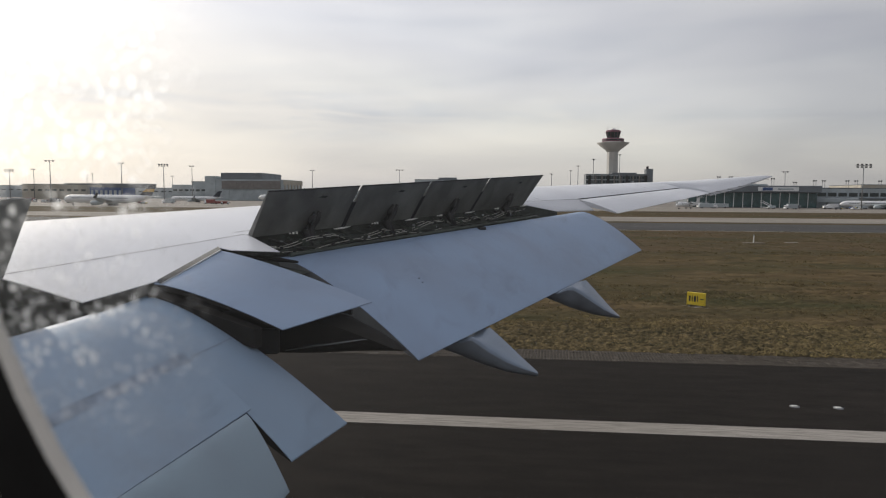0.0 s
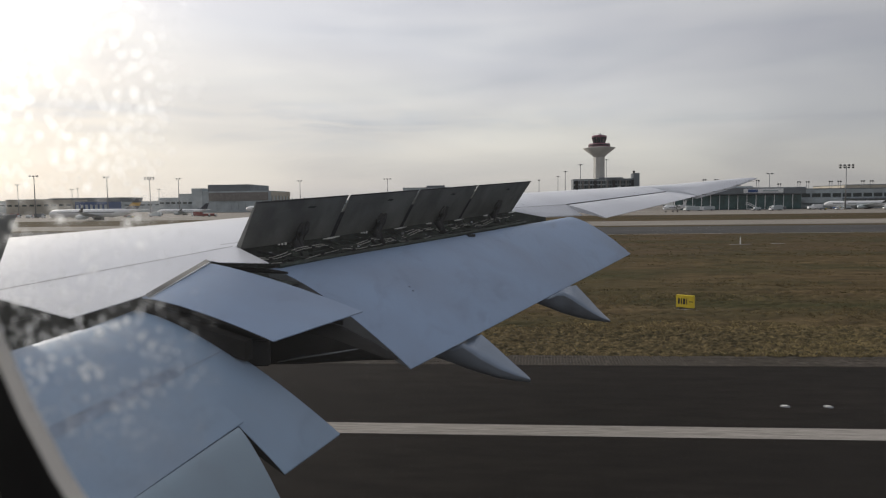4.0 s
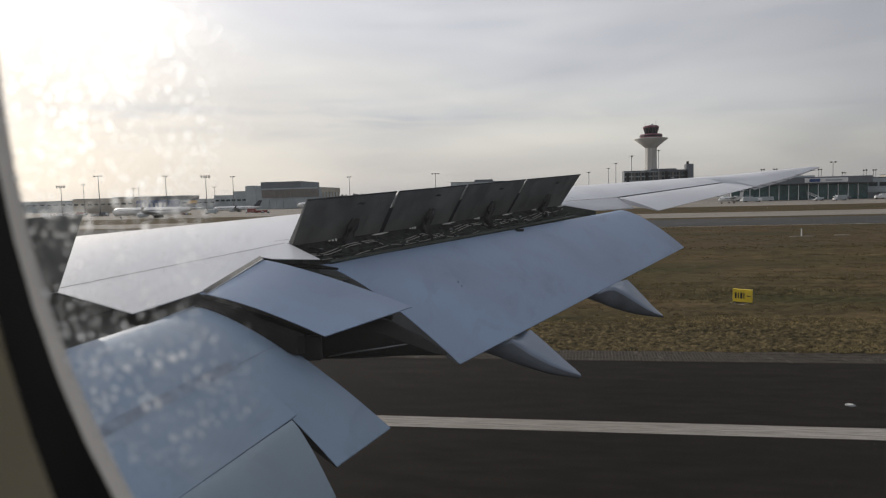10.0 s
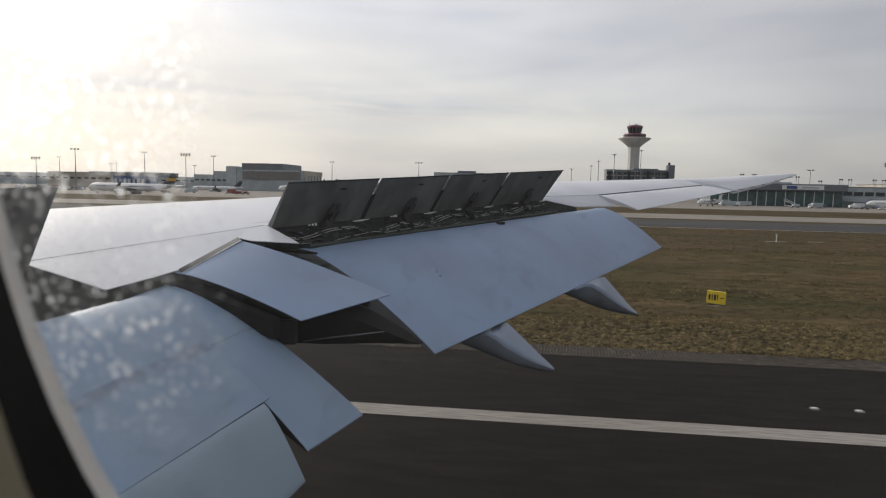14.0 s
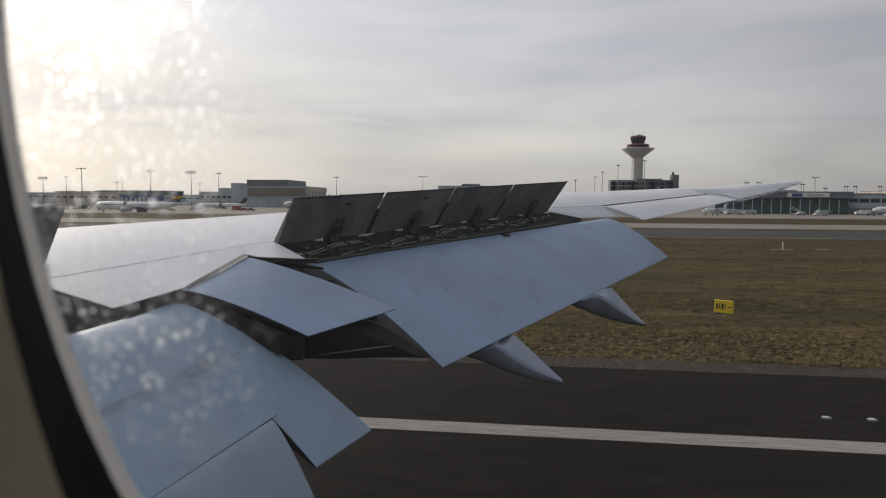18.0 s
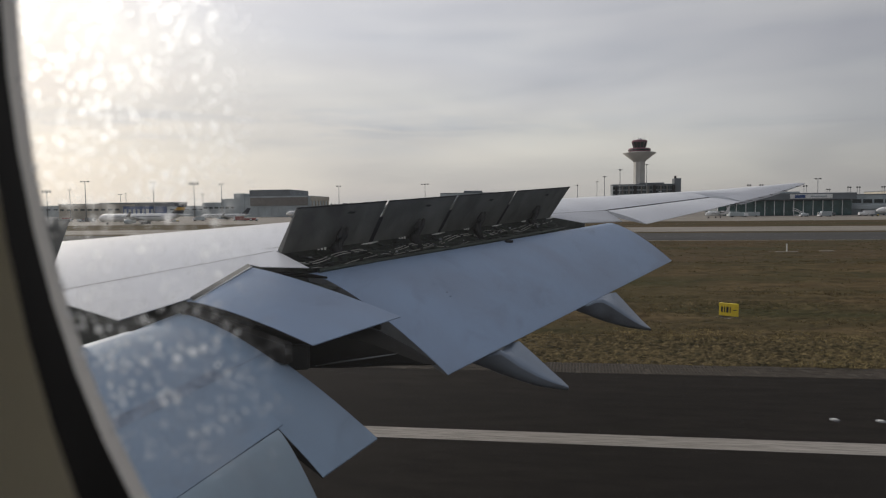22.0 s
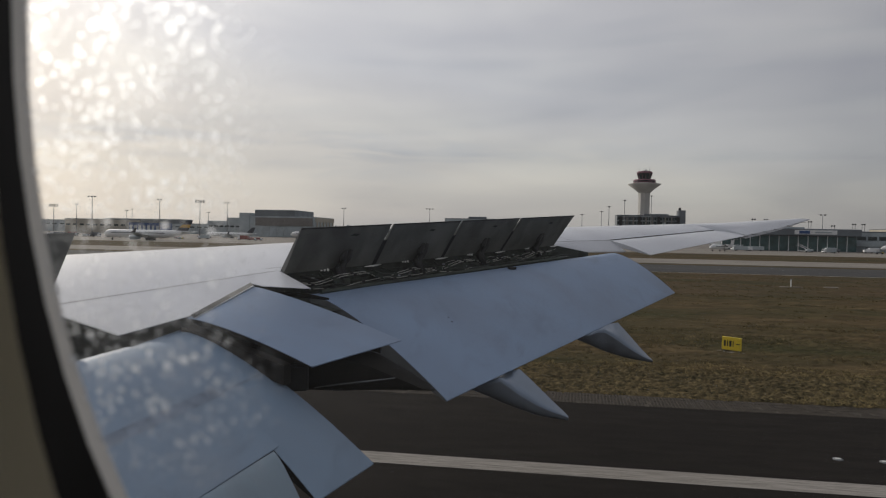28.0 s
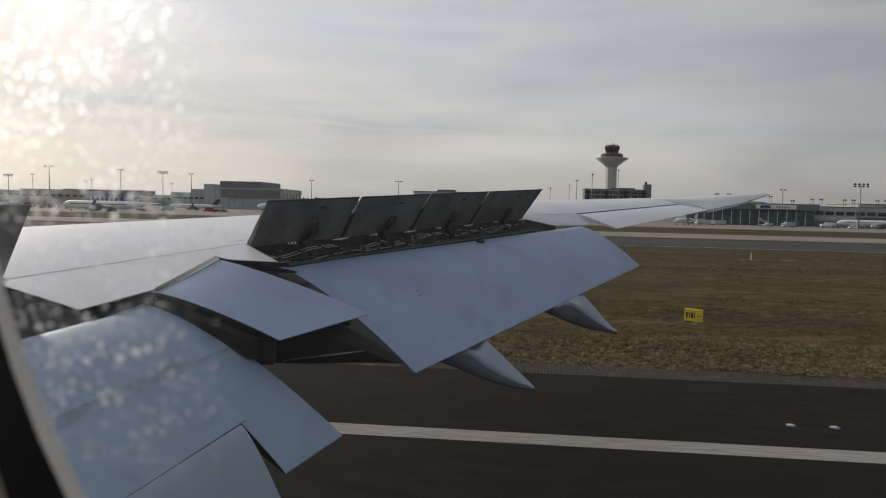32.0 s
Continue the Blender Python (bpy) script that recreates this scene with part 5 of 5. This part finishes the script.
# woods on the horizon
def woods(name, x0, x1, y, h, count, seed, label):
    r = np.random.RandomState(seed)
    verts, faces = [], []
    for k in range(count):
        x = x0 + (x1 - x0) * (k + r.uniform(-0.4, 0.4)) / count
        yy = y + r.uniform(-50, 60)
        hh = h * r.uniform(0.7, 1.15) * (0.9 + 0.18 * math.sin(x * 0.011) + 0.1 * math.sin(x * 0.031))
        for c in range(9):
            a, rad = r.uniform(0, 6.28), r.uniform(1.5, 4.5)
            px, py, pz = x + r.normal(0, 4.0), yy + r.normal(0, 3), hh * r.uniform(0.45, 1.0)
            n0 = len(verts)
            for i in range(5):
                b = a + 6.28 * i / 5
                verts.append((px + rad * r.uniform(0.6, 1.1) * math.cos(b), py + rad * math.sin(b), pz - rad * r.uniform(0.2, 0.8)))
            verts += [(px, py, pz + rad * r.uniform(0.5, 1.2)), (px, py, pz - rad * 1.6)]
            for i in range(5):
                faces += [(n0 + i, n0 + (i + 1) % 5, n0 + 5), (n0 + (i + 1) % 5, n0 + i, n0 + 6)]
        n0 = len(verts)
        verts += [(x - 0.4, yy, 0), (x + 0.4, yy, 0), (x, yy + 0.4, hh * 0.8)]
        faces.append((n0, n0 + 1, n0 + 2))
    for k in range(int((x1 - x0) / 12)):
        n0 = len(verts)
        xa, xb = x0 + 12 * k, x0 + 12 * k + 12.5
        verts += [(xa, y + 50, 0), (xb, y + 50, 0), (xb, y + 52, h * 0.55), (xa, y + 52, h * 0.62)]
        faces.append((n0, n0 + 1, n0 + 2, n0 + 3))
    me = bpy.data.meshes.new(name)
    me.from_pydata(verts, [], faces)
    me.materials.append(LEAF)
    return tagged(new(name, me), label, "woods", kind="stuff")


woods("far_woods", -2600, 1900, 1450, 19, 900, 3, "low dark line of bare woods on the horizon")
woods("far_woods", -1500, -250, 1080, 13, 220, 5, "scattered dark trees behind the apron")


# floodlight masts
def mast(x, y, h, heads, label):
    t = group_at("floodlight_mast", (x, y, 0), label, "light mast", "masts along the apron")
    part("base", lathe((x, y, 0), [(0.9, 0), (0.9, 0.6), (0.5, 0.7)], 10), CONC, t)
    bm = bmesh.new()
    tube(bm, [(x, y, 0.6), (x, y, h)], [0.42, 0.22], 8)
    part("pole", bm, STEEL, t, "", True)
    w = 1.2 + 0.9 * heads
    bm = bmesh.new()
    tube(bm, [(x - w, y, h), (x + w, y, h)], 0.14, 5)
    part("crossbar", bm, STEEL, t)
    for k in range(heads):
        cx = x - w + 2 * w * (k + 0.5) / heads
        part("floodlight", boxed((cx, y - 0.4, h + (0.5 if heads > 3 else -0.2)), (1.1, 0.8, 0.9), 0.0, 0.1), BLACK, t)
        if heads > 3:
            part("floodlight", boxed((cx, y - 0.4, h - 0.9), (1.1, 0.8, 0.9), 0.0, 0.1), BLACK, t)
    return t


for a, y, h, n in ((-0.815, 520, 26, 4), (-0.772, 640, 32, 2), (-0.743, 420, 29, 3), (-0.679, 700, 28, 2), (-0.669, 720, 30, 1), (-0.619, 470, 30, 2),
                   (-0.547, 520, 31, 4), (-0.532, 800, 30, 2), (-0.499, 560, 32, 2), (-0.30, 600, 30, 2), (-0.16, 560, 29, 3), (0.076, 560, 26, 1), (0.105, 640, 32, 1),
                   (0.116, 540, 32, 1), (0.139, 480, 34, 1), (0.178, 560, 42.5, 1), (0.4198, 520, 27, 2), (0.53, 400, 26, 4)):
    mast(a * y, y, h, n, "tall grey floodlight mast with %s" % ("a double lamp bank" if n > 3 else "a short lamp bar"))


def roof_lamps(x, y, z):
    t = group_at("roof_lamp", (x, y, z), "small twin roof lamp on a thin pole", "lamp", "lamps on the terminal roof")
    for dx in (-0.8, 0.8):
        bm = bmesh.new()
        tube(bm, [(x + dx, y, z), (x + dx, y, z + 4.6)], 0.14, 5)
        part("pole", bm, STEEL, t)
        part("lamp_head", lathe((x + dx, y, z + 4.4), [(0.15, 0), (0.75, 0.35), (0.6, 0.8), (0.1, 1.1)], 8), BLACK, t)
    return t


first = roof_lamps(150, 462, 16.0)
for x, y, z in ((158, 462, 16.0), (170, 462, 14.9), (186, 462, 14.9), (205, 472, 12.6), (222, 480, 14.1), (228, 480, 14.1), (244, 480, 14.1), (250, 480, 14.1), (266, 480, 14.1), (272, 480, 14.1), (292, 480, 14.1), (300, 480, 14.1)):
    copy_thing(first, Matrix.Translation((x, y, z)))


# parked aircraft
def jet(x, y, length, heading, fin_mat, label, blaze=None):
    """A twin-engined airliner; built nose to -x about its middle, then turned."""
    t = group_at("parked_airliner", (x, y, 0), label, "airliner", "parked airliners")
    r = length * 0.043
    zc = r * 1.75
    M = Matrix.Translation((x, y, 0)) @ Matrix.Rotation(heading, 4, "Z")
    L = length / 2

    def put(name, bm, m, lab="", smooth=True):
        bmesh.ops.transform(bm, matrix=M, verts=bm.verts)
        return part(name, bm, m, t, lab, smooth)

    secs = []
    for u, k, dz in ((-1, 0.06, -0.25), (-0.985, 0.30, -0.22), (-0.95, 0.60, -0.12), (-0.90, 0.85, -0.04), (-0.83, 1, 0), (0.45, 1, 0), (0.65, 0.86, 0.12), (0.82, 0.55, 0.36), (0.94, 0.28, 0.58), (1, 0.08, 0.7)):
        secs.append([(u * L, r * k * math.cos(q), zc + r * dz + r * k * math.sin(q)) for q in (2 * math.pi * i / 16 for i in range(16))])
    body = put("fuselage", loft(secs), WHITE, "white fuselage")
    for sy in (-1, 1):
        bm = loft([flap_loop((-L * 0.22, sy * r * 0.9, zc - r * 0.5), (L * 0.16, sy * r * 0.9, zc - r * 0.6), 0.1, r * 0.5, 6),
                   flap_loop((L * 0.20, sy * L * 0.93, zc + r * 0.35), (L * 0.29, sy * L * 0.93, zc + r * 0.35), 0.03, r * 0.1, 6)])
        put("wing", bm, CLAD, "grey swept wing")
        bm = loft([flap_loop((L * 0.20, sy * L * 0.93, zc + r * 0.35), (L * 0.29, sy * L * 0.93, zc + r * 0.35), 0.02, r * 0.08, 4),
                   flap_loop((L * 0.30, sy * L * 0.97, zc + r * 1.4), (L * 0.34, sy * L * 0.97, zc + r * 1.4), 0.01, r * 0.04, 4)])
        put("winglet", bm, fin_mat)
        bm = loft([flap_loop((L * 0.80, sy * r * 0.3, zc + r * 0.5), (L * 0.96, sy * r * 0.3, zc + r * 0.5), 0.04, r * 0.15, 4),
                   flap_loop((L * 0.95, sy * L * 0.34, zc + r * 0.75), (L * 1.02, sy * L * 0.34, zc + r * 0.75), 0.02, r * 0.05, 4)])
        put("tailplane", bm, WHITE)
        ex, ey = -L * 0.10, sy * L * 0.30
        bm = bmesh.new()
        tube(bm, [(ex - r * 1.3, ey, zc - r * 1.0), (ex - r * 0.9, ey, zc - r), (ex + r * 0.6, ey, zc - r), (ex + r * 1.6, ey, zc - r)], [r * 0.50, r * 0.56, r * 0.52, r * 0.28], 14)
        put("engine", bm, CLAD, "grey engine under the wing")
        bm = bmesh.new()
        tube(bm, [(L * 0.10, sy * r * 1.1, zc - r * 0.6), (L * 0.10, sy * r * 1.1, r * 0.3)], r * 0.10, 6)
        leg = put("gear_leg", bm, STEEL)
        for dx in (-0.35, 0.35):
            bm = lathe((0, 0, 0), [(r * 0.1, -r * 0.16), (r * 0.3, -r * 0.12), (r * 0.3, r * 0.12), (r * 0.1, r * 0.16)], 12)
            bmesh.ops.transform(bm, matrix=M @ Matrix.Translation((L * 0.10 + dx * r, sy * r * 1.1, r * 0.3)) @ Matrix.Rotation(math.pi / 2, 4, "X"), verts=bm.verts)
            part("wheel", bm, TYRE, leg)
    bm = bmesh.new()
    tube(bm, [(-L * 0.80, 0, zc - r * 0.8), (-L * 0.80, 0, r * 0.25)], r * 0.08, 6)
    put("nose_gear", bm, STEEL)
    bm = lathe((0, 0, 0), [(r * 0.1, -r * 0.14), (r * 0.25, -r * 0.1), (r * 0.25, r * 0.1), (r * 0.1, r * 0.14)], 12)
    bmesh.ops.transform(bm, matrix=M @ Matrix.Translation((-L * 0.80, 0, r * 0.25)) @ Matrix.Rotation(math.pi / 2, 4, "X"), verts=bm.verts)
    part("nose_wheel", bm, TYRE, t)
    root, tip = (L * 0.66, L * 0.95, zc + r * 0.75), (L * 0.93, L * 1.07, zc + r * 3.6)

    def fin_slice(k, w):
        a = root[0] + (tip[0] - root[0]) * k
        b = root[1] + (tip[1] - root[1]) * k
        z = root[2] + (tip[2] - root[2]) * k
        return [(a, 0, z), (a + (b - a) * 0.3, w, z), (b, 0, z), (a + (b - a) * 0.3, -w, z)]

    put("tail_fin", loft([fin_slice(0, r * 0.14), fin_slice(0.5, r * 0.10), fin_slice(1, r * 0.05)]), fin_mat, "", False)
    if blaze is not None:
        bm = loft([fin_slice(0.35, r * 0.135), fin_slice(0.62, r * 0.115)])
        bmesh.ops.scale(bm, vec=(1, 1.12, 1), verts=bm.verts)
        put("fin_emblem", bm, blaze, "plain yellow emblem", False)
    for sy in (-1, 1):
        bm = boxed((-L * 0.15, sy * r * 0.985, zc + r * 0.18), (L * 1.25, 0.08, r * 0.16))
        put("window_row", bm, GLASSD, "row of dark cabin windows", False)
    bm = boxed((-L * 0.935, 0, zc + r * 0.30), (L * 0.03, r * 0.9, r * 0.22), 0.0, 0.05)
    put("cockpit_glass", bm, GLASSD, "", False)
    return t


jet(-212, 330, 50, 0.05, TAILB, "white parked airliner with a dark and yellow tail fin", TAILY)
jet(-247, 500, 40, 0.12, TAILB, "smaller white airliner parked before the hangar")
jet(-190, 560, 56, 0.0, TAILB, "white parked airliner beside the hangar")
jet(236, 425, 44, -0.25, TAILB, "white parked airliner at the terminal pier", TAILY)
jet(320, 420, 48, 0.1, BLUE, "white parked airliner with a blue tail fin")


def turboprop(x, y, length, heading, label):
    """A high-winged twin propeller aeroplane, nose to -x before it is turned."""
    t = group_at("propeller_aeroplane", (x, y, 0), label, "aeroplane")
    M = Matrix.Translation((x, y, 0)) @ Matrix.Rotation(heading, 4, "Z")
    L, r = length / 2, length * 0.056
    zc = r * 1.9

    def put(name, bm, m, lab="", smooth=True, under=None):
        bmesh.ops.transform(bm, matrix=M, verts=bm.verts)
        return part(name, bm, m, under or t, lab, smooth)

    secs = []
    for u, k, dz in ((-1, 0.10, -0.3), (-0.96, 0.45, -0.22), (-0.88, 0.78, -0.1), (-0.76, 1, 0), (0.25, 1, 0), (0.55, 0.75, 0.2), (0.85, 0.35, 0.5), (1, 0.1, 0.7)):
        secs.append([(u * L, r * k * math.cos(q), zc + r * dz + r * k * math.sin(q)) for q in (2 * math.pi * i / 14 for i in range(14))])
    put("fuselage", loft(secs), WHITE, "white fuselage")
    for sy in (-1, 1):
        put("wing", loft([flap_loop((-L * 0.16, 0, zc + r * 1.02), (L * 0.08, 0, zc + r * 0.98), 0.1, r * 0.3, 6),
                          flap_loop((-L * 0.10, sy * L * 1.05, zc + r * 1.2), (L * 0.03, sy * L * 1.05, zc + r * 1.2), 0.04, r * 0.1, 6)]), CLAD, "straight grey wing")
        ey = sy * L * 0.34
        bm = bmesh.new()
        tube(bm, [(-L * 0.34, ey, zc + r * 0.8), (-L * 0.28, ey, zc + r * 0.8), (L * 0.02, ey, zc + r * 0.75), (L * 0.16, ey, zc + r * 0.8)], [r * 0.2, r * 0.42, r * 0.40, r * 0.1], 10)
        nac = put("engine", bm, WHITE, "white engine under the wing")
        for b in range(4):
            bm = boxed((0, 0, r * 0.75), (0.10, 0.22, r * 1.4), 0.0, 0.03)
            bmesh.ops.transform(bm, matrix=Matrix.Translation((-L * 0.35, ey, zc + r * 0.8)) @ Matrix.Rotation(b * math.pi / 2 + 0.4, 4, "X"), verts=bm.verts)
            put("propeller_blade", bm, BLACK, "", False, nac)
        put("tailplane", loft([flap_loop((L * 0.92, 0, zc + r * 3.3), (L * 1.06, 0, zc + r * 3.3), 0.04, r * 0.12, 4),
                               flap_loop((L * 0.97, sy * L * 0.34, zc + r * 3.3), (L * 1.06, sy * L * 0.34, zc + r * 3.3), 0.02, r * 0.05, 4)]), WHITE)
        bm = bmesh.new()
        tube(bm, [(L * 0.02, sy * r * 1.1, zc - r * 0.5), (L * 0.02, sy * r * 1.1, r * 0.35)], r * 0.12, 6)
        put("gear_leg", bm, STEEL)
        bm = lathe((0, 0, 0), [(r * 0.1, -r * 0.16), (r * 0.36, -r * 0.12), (r * 0.36, r * 0.12), (r * 0.1, r * 0.16)], 12)
        bmesh.ops.transform(bm, matrix=Matrix.Translation((L * 0.02, sy * r * 1.1, r * 0.36)) @ Matrix.Rotation(math.pi / 2, 4, "X"), verts=bm.verts)
        put("wheel", bm, TYRE)
    put("tail_fin", loft([[(L * a, 0, z), (L * (a + (b - a) * 0.3), w, z), (L * b, 0, z), (L * (a + (b - a) * 0.3), -w, z)]
                          for a, b, z, w in ((0.62, 0.96, zc + r * 0.6, r * 0.16), (0.90, 1.06, zc + r * 3.4, r * 0.08))]), WHITE, "", False)
    bm = bmesh.new()
    tube(bm, [(-L * 0.78, 0, zc - r * 0.8), (-L * 0.78, 0, r * 0.3)], r * 0.10, 6)
    put("nose_gear", bm, STEEL)
    bm = lathe((0, 0, 0), [(r * 0.1, -r * 0.2), (r * 0.3, -r * 0.14), (r * 0.3, r * 0.14), (r * 0.1, r * 0.2)], 12)
    bmesh.ops.transform(bm, matrix=Matrix.Translation((-L * 0.78, 0, r * 0.3)) @ Matrix.Rotation(math.pi / 2, 4, "X"), verts=bm.verts)
    put("nose_wheel", bm, TYRE)
    put("cockpit_glass", boxed((-L * 0.93, 0, zc + r * 0.28), (L * 0.05, r * 0.8, r * 0.26), 0.0, 0.05), GLASSD, "", False)
    for sy in (-1, 1):
        put("window_row", boxed((-L * 0.25, sy * r * 0.97, zc + r * 0.25), (L * 0.9, 0.08, r * 0.2)), GLASSD, "row of dark cabin windows", False)
    return t


turboprop(107, 380, 24, 0.75, "white twin propeller aeroplane parked on the apron")


# ground vehicles
def truck(x, y, heading, length, body_mat, label, kind):
    t = group_at("service_" + kind, (x, y, 0), label, kind, "vehicles on the apron")
    M = Matrix.Translation((x, y, 0)) @ Matrix.Rotation(heading, 4, "Z")

    def put(name, bm, m, lab="", smooth=False):
        bmesh.ops.transform(bm, matrix=M, verts=bm.verts)
        return part(name, bm, m, t, lab, smooth)

    h = {"van": 1.5, "truck": 2.6, "bus": 2.4, "tug": 0.9}[kind]
    put("body", boxed((length * 0.12, 0, 0.55 + h / 2), (length * 0.74, 2.2, h), 0.0, 0.15), body_mat)
    put("cab", boxed((-length * 0.36, 0, 0.5 + h * 0.36), (length * 0.24, 2.1, h * 0.72), 0.0, 0.18, 0.86), WHITE if kind != "tug" else YELLOW)
    put("windscreen", boxed((-length * 0.475, 0, 0.6 + h * 0.45), (0.12, 1.7, h * 0.28), 0.0, 0.03), GLASSD)
    for sx in (-0.33, 0.33):
        for sy in (-1, 1):
            bm = lathe((0, 0, 0), [(0.15, -0.14), (0.45, -0.12), (0.45, 0.12), (0.15, 0.14)], 12)
            bmesh.ops.transform(bm, matrix=Matrix.Translation((length * sx, sy * 0.98, 0.45)) @ Matrix.Rotation(math.pi / 2, 4, "X"), verts=bm.verts)
            put("wheel", bm, TYRE)
    return t


vr = random.Random(12)
for i in range(38):
    kind = vr.choice(["van", "truck", "van", "bus", "tug"])
    length = {"van": 5.2, "truck": 8.5, "bus": 12.0, "tug": 4.0}[kind]
    y = vr.uniform(395, 444)
    a = vr.uniform(0.30, 0.66) if i % 2 else vr.uniform(-0.85, -0.42)
    m, col = vr.choice([(WHITE, "white"), (CLADD, "dark grey"), (CLAD, "grey"), (CLAD, "grey"), (RED, "red"), (BLUE, "blue")])
    truck(a * y, y, vr.uniform(-0.4, 0.4) + (math.pi if vr.random() < 0.5 else 0), length, m, "small %s airport service %s on the apron" % (col, kind), kind)


def stairs(x, y, heading):
    t = group_at("passenger_stairs", (x, y, 0), "white mobile passenger stairs on the apron", "stairs", "stairs on the apron")
    M = Matrix.Translation((x, y, 0)) @ Matrix.Rotation(heading, 4, "Z")
    for i in range(12):
        bm = boxed((-3.4 + 0.5 * i, 0, 0.8 + 0.27 * i), (0.5, 1.6, 0.12))
        bmesh.ops.transform(bm, matrix=M, verts=bm.verts)
        part("step", bm, STEEL, t)
    for sy in (-0.85, 0.85):
        bm = bmesh.new()
        tube(bm, [(-3.6, sy, 1.7), (2.4, sy, 4.9), (3.6, sy, 4.9)], 0.09, 5)
        tube(bm, [(-3.6, sy, 0.7), (2.4, sy, 3.8), (3.6, sy, 3.8)], 0.16, 5)
        bmesh.ops.transform(bm, matrix=M, verts=bm.verts)
        part("side_rail", bm, WHITE, t)
    bm = boxed((-0.5, 0, 0.55), (6.5, 1.9, 0.5), 0.0, 0.08)
    bmesh.ops.transform(bm, matrix=M, verts=bm.verts)
    part("chassis", bm, WHITE, t)
    for sx in (-2.6, 1.8):
        bm = boxed((sx, 0, 0.3), (0.7, 2.0, 0.6), 0.0, 0.1)
        bmesh.ops.transform(bm, matrix=M, verts=bm.verts)
        part("wheels", bm, TYRE, t)
    return t


for x, y, q in ((172, 436, 2.6), (215, 410, 0.2), (-120, 520, 0.5)):
    stairs(x, y, q)

# single pavers of the drain strip where they are seen nearest
first_paver = part("paver", boxed((0, 0, 0), (0.085, 0.37, 0.03), 0.0, 0.008), PAVER, DRAIN)
for k, (x, y, dz, turn) in enumerate(near_pavers[:300]):
    o = first_paver if k == 0 else first_paver.copy()
    if k:
        scene.collection.objects.link(o)
    o.location, o.rotation_euler = (x + 0.043, y + 0.185, 0.010 + dz), (0, 0, turn)
